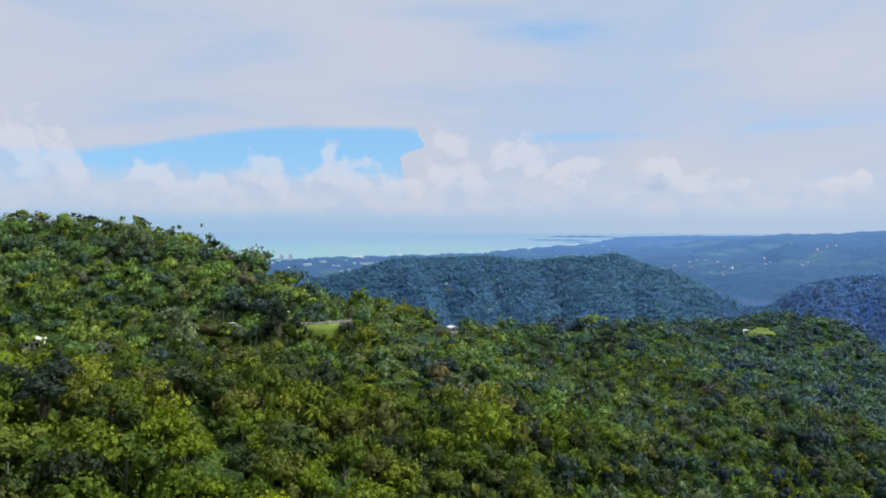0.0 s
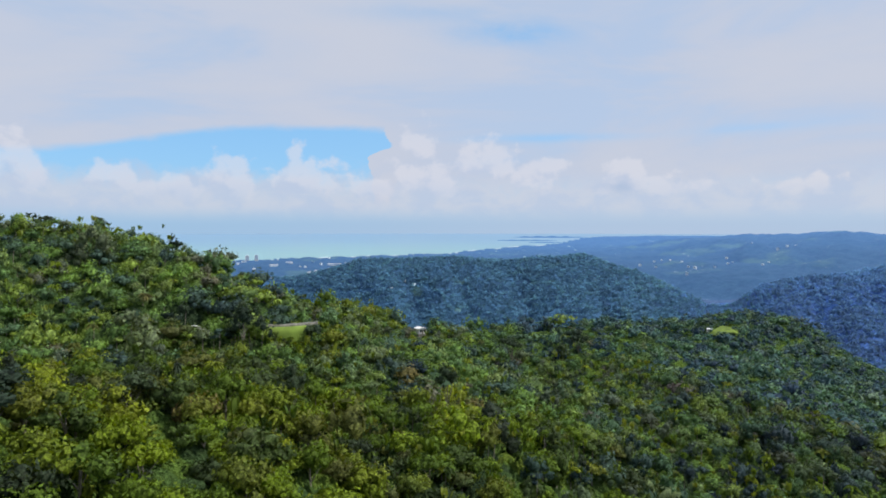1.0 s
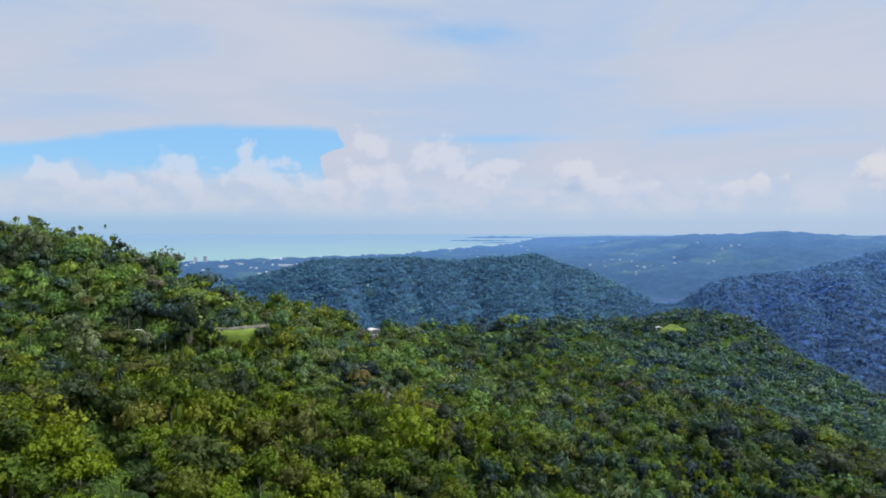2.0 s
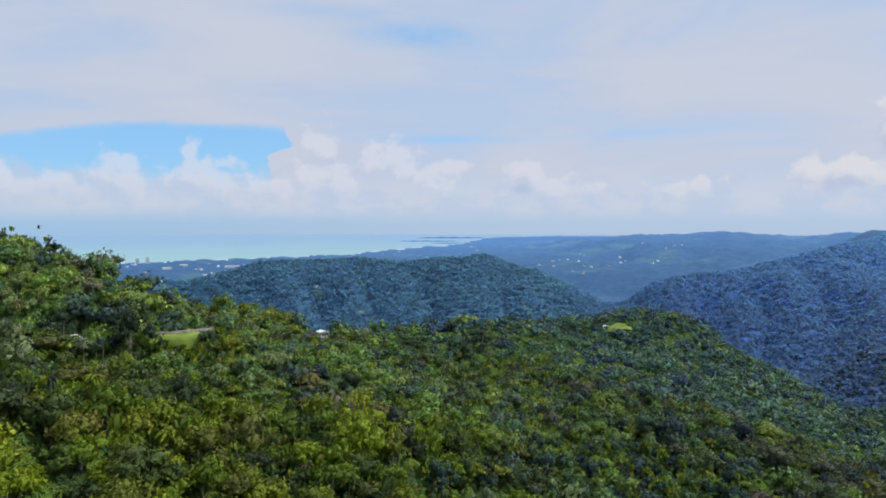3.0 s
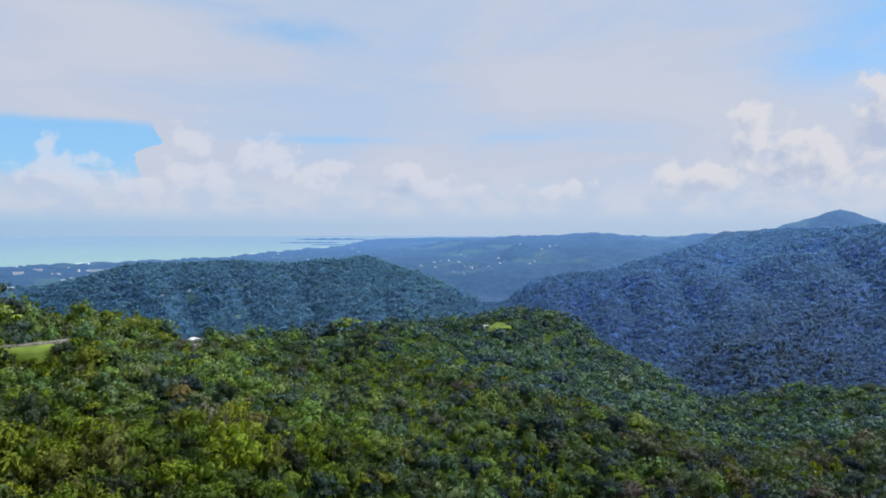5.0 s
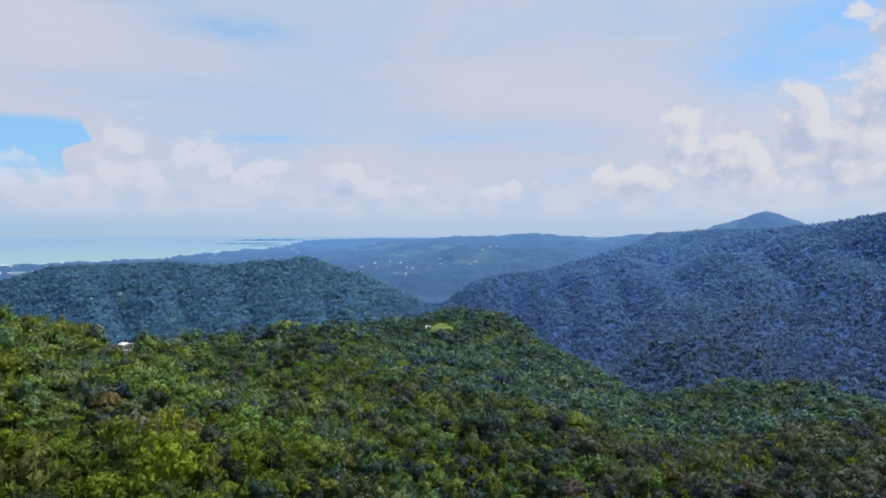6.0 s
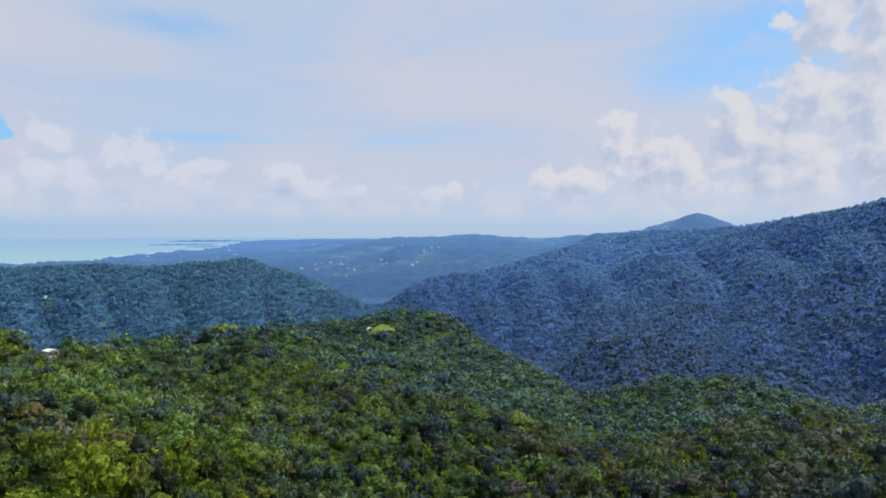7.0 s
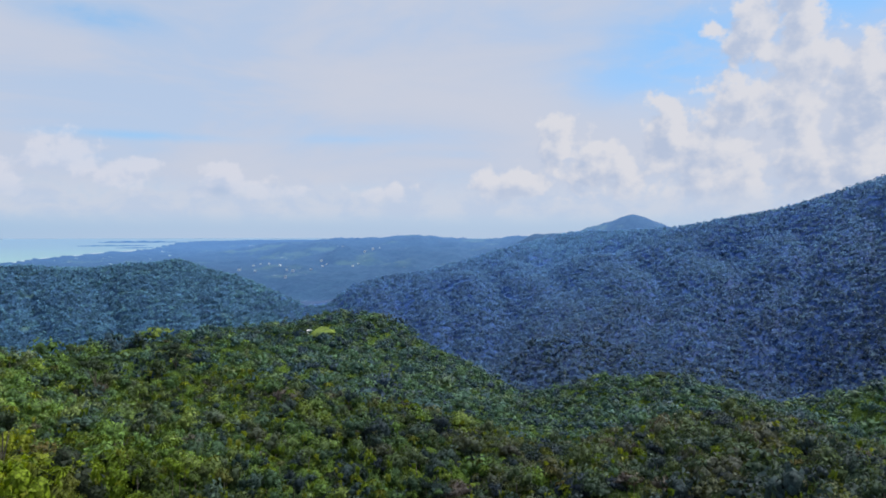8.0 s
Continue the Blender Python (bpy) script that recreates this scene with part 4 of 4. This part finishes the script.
def part(name, me, mat, parent, label=""):
    ob = new(name, me)
    if mat and not me.materials:
        me.materials.append(mat)
    ob.parent = parent
    if label:
        ob["label"] = label
    return ob


def tube(path, radii, sides=6):
    """A tapered stem along a path."""
    verts, faces = [], []
    for (x, y, z), r in zip(path, radii):
        for k in range(sides):
            a = 6.283 * k / sides
            verts.append((x + r * math.cos(a), y + r * math.sin(a), z))
    for i in range(len(path) - 1):
        for k in range(sides):
            k2 = (k + 1) % sides
            faces.append((i * sides + k, i * sides + k2, (i + 1) * sides + k2, (i + 1) * sides + k))
    return arrays_to_mesh("stem", np.array(verts), np.array(faces))


def broadleaf_tree(shape, seed):
    g = random.Random(seed)
    tree = new("broadleaf_tree")
    v, f, facing = shape
    size = 4.6
    part("trunk", tube([(0, 0, -1.5), (0.1, 0.05, 2), (g.uniform(-.4, .4), g.uniform(-.4, .4), 7.0)], (0.34, 0.26, 0.14)), bark, tree)
    for k in range(3):
        a = 2.1 * k + g.uniform(-0.4, 0.4)
        part("limb", tube([(0, 0, 4.6), (1.1 * math.cos(a), 1.1 * math.sin(a), 6.2), (2.3 * math.cos(a), 2.3 * math.sin(a), 7.6)], (0.16, 0.11, 0.05), 5), bark, tree)
    leaves = arrays_to_mesh("crown", v * size + np.array([0, 0, 7.0]), f)
    set_facing(leaves, facing)
    part("crown", leaves, leaf_thing, tree)
    return tagged(tree, "broadleaf rainforest tree with a full green crown", "tree", "trees of the near slope")


def palm_tree(shape, seed):
    g = random.Random(seed)
    tree = new("palm_tree")
    part("trunk", tube([(0, 0, -1.5), (0.15, 0, 3), (g.uniform(-.3, .3), g.uniform(-.3, .3), 8.2)], (0.17, 0.13, 0.11)), bark, tree)
    v, f = shape
    part("crown", arrays_to_mesh("crown", v * 3.6 + np.array([0, 0, 8.2]), f), leaf_thing, tree, "arching feathery green fronds")
    return tagged(tree, "slender palm with arching green fronds above the canopy", "palm tree", "palms of the near slope")


makers = [broadleaf_tree(s, 5 + i) for i, s in enumerate(BIG)] + [palm_tree(s, 15 + i) for i, s in enumerate(PALM_NEAR)]
tops = ground_height(single[:, 0], single[:, 1])
first = set()
for (x, y), z in zip(single, tops):
    k = int(rng.integers(0, 5)) if rng.random() > 0.12 else 5 + int(rng.integers(0, 3))
    s = float(rng.uniform(0.72, 1.22))
    m = pose(x, y, z + float(rng.normal(0, 0.8)), 0, 0, float(rng.uniform(0, 360)))
    if k in first:
        t = copy_thing(makers[k], m)
    else:
        t = makers[k]
        t.matrix_basis = m
        first.add(k)
    t.scale = (s, s, s * float(rng.uniform(0.85, 1.2)))

def dark_tree(shape, bearing, r, z, wide, tall, seed):
    """A tall tree whose dark spreading crown stands above the canopy on pale forking limbs."""
    g = random.Random(seed)
    x, y = P(bearing, r)
    foot = gz(x, y)
    high = z + EYE - foot
    tree = new("spreading_tree")
    part("trunk", tube([(0, 0, -1.5), (0.2, 0.1, high * 0.45), (g.uniform(-.3, .3), g.uniform(-.3, .3), high * 0.9)], (0.07 * wide, 0.05 * wide, 0.03 * wide), 7), bark, tree, "pale grey trunk")
    for k in range(5):
        a = 1.26 * k + g.uniform(-0.4, 0.4)
        out = wide * g.uniform(0.45, 0.7)
        part("limb", tube([(0.1, 0.05, high * 0.5), (out * 0.4 * math.cos(a), out * 0.4 * math.sin(a), high * 0.72), (out * math.cos(a), out * math.sin(a), high * 0.95)], (0.035 * wide, 0.022 * wide, 0.008 * wide), 5), bark, tree)
    v, f, facing = shape
    leaves = arrays_to_mesh("crown", v * np.array([wide, wide, tall]) + np.array([0, 0, high]), f)
    leaves.attributes.new("tint", "FLOAT", "POINT").data.foreach_set("value", np.full(len(v), g.random(), np.float32))
    set_facing(leaves, unit(facing / np.array([1, 1, tall / wide])))
    part("crown", leaves, leaf_shade, tree, "dark feathery crown")
    tree.matrix_basis = pose(x, y, foot, 0, 0, g.uniform(0, 360))
    return tagged(tree, "tall dark tree with a spreading crown above the canopy", "tree", "dark trees above the canopy")


for k, (bearing, r, z, wide, tall) in enumerate(DARK_TREES):
    dark_tree(crown_shape(760, 9, 0.9, CORE, 0.075, 301 + k), bearing, r, z, wide, tall, 40 + k)

spots = forest_points(258, 264.5, -11.8, -7.6, 1.7)
scatter("shrubs", "leafy green shrubs on the bank below the road", spots, THICKET, (1.2, 2.0), leaf_near, lift=-2.2, wide=False, jump=0.5, category="plants")
spots = open_spots(forest_points(340, 400, -8, -1, 6.0))
scatter("bamboo_stand", "bright yellow-green tall bamboo along the skyline of the ridge", spots, MID, (2.6, 4.4), leaf_bright, lift=2.0, squash=(1.0, 1.5), category="bamboo")
def crest_place(name, bearing):
    bs, rs, _, _ = zip(*CRESTS[name][0])
    return P(bearing, float(np.interp(bearing, bs, rs)) - 2)


dark_spots = np.array([crest_place("left_hill", b) for b in (-29.9, -27.4, -27.9, -23.8, -23.2, -18.5, -18.1, -13.3, -8.9, 2.6, 6.8, 2.0, 11)])
scatter("emergent_trees", "dark tall trees standing above the skyline of the ridge", dark_spots, MID, (2.4, 3.4), leaf_shade, lift=2.2, squash=(1.0, 1.5), wide=False, jump=0.5, category="trees")
dark_spots = np.array([P(b, r) for b, r in ((-14.2, 262), (-13.6, 260), (-13.9, 256), (-13.3, 263), (-12.4, 263), (-18.4, 262), (-17.7, 264), (-8.2, 266), (-7.6, 268), (-11.9, 256))])
scatter("emergent_trees", "dark spreading trees standing before the hill road", dark_spots, NEAR, (2.4, 3.6), leaf_shade, lift=3.5, squash=(1.2, 1.7), wide=False, jump=1.2, category="trees", trunks=True)


# ================= buildings, road, coast =================
def solid(boxes):
    """Boxes (x0, x1, y0, y1, z0, z1) as one bmesh with softened edges."""
    bm = bmesh.new()
    for x0, x1, y0, y1, z0, z1 in boxes:
        m = Matrix.LocRotScale(((x0 + x1) / 2, (y0 + y1) / 2, (z0 + z1) / 2), None, (x1 - x0, y1 - y0, z1 - z0))
        bmesh.ops.create_cube(bm, size=1.0, matrix=m)
    bmesh.ops.bevel(bm, geom=list(bm.edges), offset=0.04, segments=1, affect="EDGES")
    return bm


def bm_mesh(name, bm):
    me = bpy.data.meshes.new(name)
    bm.to_mesh(me)
    bm.free()
    return me


def prism(profile, length, name):
    """A profile in x and z drawn out along y."""
    bm = bmesh.new()
    a = [bm.verts.new((x, -length / 2, z)) for x, z in profile]
    b = [bm.verts.new((x, length / 2, z)) for x, z in profile]
    n = len(profile)
    bm.faces.new(a[::-1])
    bm.faces.new(b)
    for i in range(n):
        j = (i + 1) % n
        bm.faces.new((a[i], a[j], b[j], b[i]))
    bmesh.ops.recalc_face_normals(bm, faces=bm.faces)
    return bm_mesh(name, bm)


def house(wide, deep, tall, base, roof_mat, label, group="", wall_mat=None):
    """A small house on a base that reaches down into the slope."""
    h = new("house")
    part("base", bm_mesh("base", solid([(-wide / 2 - .3, wide / 2 + .3, -deep / 2 - .3, deep / 2 + .3, -base, 0.0)])), wall_mat or concrete, h)
    part("wall", bm_mesh("wall", solid([(-wide / 2, wide / 2, -deep / 2, deep / 2, 0.0, tall)])), wall_mat or white_paint, h)
    e, t = wide / 2 + .5, 0.14
    part("roof", prism([(-e, tall), (0, tall + wide * .16), (e, tall), (e, tall + t), (0, tall + wide * .16 + t), (-e, tall + t)], deep + 1.0, "roof"), roof_mat, h)
    for k in (-1, 1):
        w = part("window", bm_mesh("window", solid([(k * wide * .27 - .55, k * wide * .27 + .55, -deep / 2 - .05, -deep / 2 + .05, tall * .4, tall * .78)])), dark_glass, h)
        part("sill", bm_mesh("sill", solid([(k * wide * .27 - .7, k * wide * .27 + .7, -deep / 2 - .16, -deep / 2 - .01, tall * .4 - .1, tall * .4)])), concrete, w)
    part("door", bm_mesh("door", solid([(-.45, .45, -deep / 2 - .06, -deep / 2 + .04, 0.0, min(2.05, tall * .75))])), bark, h, "weathered brown door")
    return tagged(h, label, "house", group)


def stand(ob, bearing, r, z, turn=0.0):
    x, y = P(bearing, r)
    ob.matrix_basis = pose(x, y, z, 0, 0, -bearing + turn)
    return ob


def top_at(bearing, r):
    x, y = P(bearing, r)
    return float(canopy(np.array([x]), np.array([y]))[0]) + EYE


stand(house(4.6, 5.5, 2.8, 12.0, roof_white, "small white house with a pale roof among the trees"), 0.8, 400, top_at(0.8, 400) - 3.0, 25)
stand(house(5.4, 5.5, 2.8, 14.0, roof_white, "white-roofed house half hidden by tree crowns"), -30.5, 268, top_at(-30.5, 268) - 6.5, -15)
stand(house(4.4, 4.6, 2.6, 10.0, roof_white, "little white house beside an open meadow"), 23.6, 694, top_at(23.6, 694) - 3.6, 10)


def grass_patch(name, bearing, r, wide, deep, label, under=4.2):
    """A grassy hump, open between the trees."""
    cx, cy = P(bearing, r)
    g = np.linspace(-1, 1, 25)
    U, V = np.meshgrid(g, g)
    X, Y = cx + U * wide, cy + V * deep
    d = np.clip(np.hypot(U, V) + 0.12 * np.sin(5 * np.arctan2(V, U) + bearing), 0, 1.42)
    high = canopy(X, Y) + EYE - under
    low = high - 3.0
    Z = low + (high - low) * np.clip((1.3 - d) / 0.5, 0, 1) + rng.normal(0, 0.12, X.shape)
    i, j = np.meshgrid(np.arange(24), np.arange(24), indexing="ij")
    f = np.stack([i * 25 + j, i * 25 + j + 1, (i + 1) * 25 + j + 1, (i + 1) * 25 + j], -1).reshape(-1, 4)
    me = arrays_to_mesh(name, np.stack([X, Y, Z], -1).reshape(-1, 3), f)
    me.polygons.foreach_set("use_smooth", np.ones(len(me.polygons), bool))
    me.materials.append(grass_mat)
    tagged(new(name, me), label, "meadow", kind="structure")


grass_patch("meadow", 24.6, 684, 10.0, 17.0, "bright green mown meadow on the knoll", 2.0)


def ribbon(name, line, profile, mat, parent=None):
    """A cross-section (across, up) carried along a line of places with their headings."""
    verts, faces = [], []
    n = len(profile)
    for (x, y, z), (nx, ny) in line:
        verts += [(x + nx * a, y + ny * a, z + u) for a, u in profile]
    for i in range(len(line) - 1):
        for k in range(n - 1):
            faces.append((i * n + k, i * n + k + 1, (i + 1) * n + k + 1, (i + 1) * n + k))
    me = arrays_to_mesh(name, np.array(verts), np.array(faces))
    me.materials.append(mat)
    ob = new(name, me)
    ob.parent = parent
    return ob


ROAD_Z = EYE - 37.4
road_line = []
for k in range(60):
    b = -21.0 + 13.5 * k / 59
    r = 273 - 4 * math.sin(3.1416 * k / 59) + 1.2 * math.sin(k * 0.21)
    road_line.append(((*P(b, r), ROAD_Z + 1.2 * k / 59), P(b, 1.0)))
tagged(ribbon("road", road_line, [(2.2, -1.0), (1.9, 0.0), (1.7, 0.03), (-1.7, 0.03), (-1.9, 0.0), (-2.0, -0.5)], asphalt), "narrow grey asphalt road cut across the wooded slope", "road", kind="structure")
tagged(ribbon("retaining_wall", road_line, [(-1.9, -0.2), (-1.9, 0.22), (-2.1, 0.22), (-2.15, -0.7)], concrete), "low weathered concrete parapet along the road", "wall", kind="structure")


tagged(ribbon("grass_bank", road_line[36:56], [(-1.95, -0.5), (-3.2, -0.8), (-4.4, -1.6), (-5.0, -2.8), (-5.4, -6.0)], grass_mat), "open grassy bank below the road", "bank", kind="structure")
tagged(ribbon("embankment", road_line[:37], [(-1.95, -0.5), (-3.4, -2.6), (-4.6, -6.0), (-5.4, -9.0)], ground_mat), "overgrown bank below the hill road", "bank", kind="structure")


def car():
    c = new("car")
    part("body", prism([(-2.1, .35), (2.1, .35), (2.15, .75), (1.35, .9), (.75, 1.42), (-1.2, 1.45), (-1.95, .95), (-2.15, .8)], 1.7, "body"), white_paint, c)
    for k in (-1, 1):
        part("window", prism([(1.2, .92), (.7, 1.36), (-1.1, 1.38), (-1.7, .95)], 0.03, "window"), dark_glass, c).location = (0, k * .86, 0)
        for x in (-1.3, 1.3):
            w = part("wheel", tube([(0, 0, -.1), (0, 0, .1)], (.34, .34), 14), dark_glass, c)
            w.matrix_basis = pose(x, k * .78, .34, 90, 0, 0)
    return tagged(c, "white car on the narrow hill road", "car")


k = 18
(cx, cy, cz), _ = road_line[k]
car().matrix_basis = pose(cx, cy, cz + 0.04, 0, 0, 16)

# far houses, on the plain and on the slopes across the valley
town = [house(7, 8, 3.2, 6.0, hazy_paint, "tiny pale house on a distant hillside", "far houses", hazy_paint), house(9, 7, 3.4, 6.0, hazy_paint, "tiny grey-roofed house on a distant hillside", "far houses", hazy_paint)]
used = set()
sites = [(rng.normal(21.5, 2.2), rng.normal(1980, 120)) for _ in range(15)] + [(rng.normal(28, 3.5), rng.normal(2250, 140)) for _ in range(9)] \
    + [(rng.uniform(-14, -3), rng.uniform(1660, 2080)) for _ in range(22)] + [(rng.normal(-1.5, 1.4), rng.normal(1195, 18)) for _ in range(5)] + [(rng.normal(2.5, 1.0), rng.normal(1290, 6)) for _ in range(4)] \
    + [(rng.normal(35, 2.5), rng.normal(1420, 30)) for _ in range(5)]
for b, r in sites:
    k = int(rng.random() < 0.35)
    t = town[k] if k not in used else copy_thing(town[k], Matrix())
    used.add(k)
    x, y = P(b, r)
    z = gz(x, y) + (4.0 if r < 1700 else 1.0)
    t.matrix_basis = pose(x, y, z, 0, 0, float(rng.uniform(-60, 60)))
    t.scale = (0.7, 0.7, 0.7)


def warehouse(long):
    long *= 0.6
    w = new("warehouse")
    part("wall", bm_mesh("wall", solid([(-long / 2, long / 2, -6, 6, -4, 2.6)])), hazy_paint, w)
    part("roof", bm_mesh("roof", solid([(-long / 2 - .5, long / 2 + .5, -6.4, 6.4, 2.6, 3.0)])), roof_white, w)
    return tagged(w, "long white-roofed warehouse on the coastal plain", "warehouse", "warehouses of the plain")


for b, r, n in ((-8.0, 1690, 38), (-6.2, 1850, 60), (-5.0, 1880, 40), (-11.0, 1830, 34), (-11.4, 1640, 20), (-9.8, 1930, 30), (-3.4, 1960, 44)):
    x, y = P(b, r)
    warehouse(n).matrix_basis = pose(x, y, gz(x, y) + 1.0, 0, 0, -b + 8)


def tower_block(floors):
    t = new("apartment_tower")
    part("body", bm_mesh("body", solid([(-5, 5, -5, 5, -4, floors * 1.5)])), hazy_paint, t)
    for k in range(floors):
        part("balcony", bm_mesh("balcony", solid([(-5.4, 5.4, -5.7, -5.0, k * 1.5 + .3, k * 1.5 + .7)])), white_paint, t)
    part("roof_house", bm_mesh("roof_house", solid([(-2, 2, -2, 2, floors * 1.5, floors * 1.5 + 2)])), hazy_paint, t)
    return tagged(t, "pale high-rise apartment tower by the shore", "tower", "towers by the shore")


for b, n in ((-13.05, 11), (-12.35, 12)):
    x, y = P(b, 2085)
    tower_block(n).matrix_basis = pose(x, y, gz(x, y), 0, 0, -b)


def island(b0, b1, r, tall, label):
    """A long low mound of land in the sea."""
    m = 48
    verts, faces = [], []
    for i in range(m + 1):
        b = b0 + (b1 - b0) * i / m
        env = math.sin(math.pi * i / m) ** 0.5
        h = tall * env * (0.55 + 0.45 * math.sin(i * 0.33 + b0) ** 2)
        lvl = float(sea_level(r)) + EYE
        for off, up in ((-60 * env - 1, -2.0), (-25 * env, h * 0.7), (0, h), (30 * env, h * 0.7), (70 * env + 1, -2.0)):
            x, y = P(b, r + off)
            verts.append((x, y, lvl + up))
    for i in range(m):
        for k in range(4):
            faces.append((i * 5 + k, i * 5 + k + 1, i * 5 + k + 6, i * 5 + k + 5))
    me = arrays_to_mesh("island", np.array(verts), np.array(faces))
    me.polygons.foreach_set("use_smooth", np.ones(len(me.polygons), bool))
    # Islands share the far hills' painted haze and glow.
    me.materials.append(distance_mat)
    tagged(new("island", me), label, "island", "islands off the coast", "structure")


island(7.0, 12.0, 3750, 5.0, "low dark spit of land in the bright bay")
island(8.4, 14.0, 4250, 9.0, "long low wooded island off the coast")
island(9.6, 12.4, 3500, 3.0, "narrow sandy spit in the bay")

surf_line = []
for k in range(140):
    b = -16 + 27.5 * k / 139
    r = float(shore_distance(b)) + 6 + 5 * math.sin(k * 0.9)
    surf_line.append(((*P(b, r), float(sea_level(r)) + EYE + 0.5), P(b, 1.0)))
tagged(ribbon("surf", surf_line, [(-14, 0.0), (-6, 0.9), (8, 0.7), (22, -0.2)], surf_mat), "white surf and sand along the shore", "surf", kind="structure")
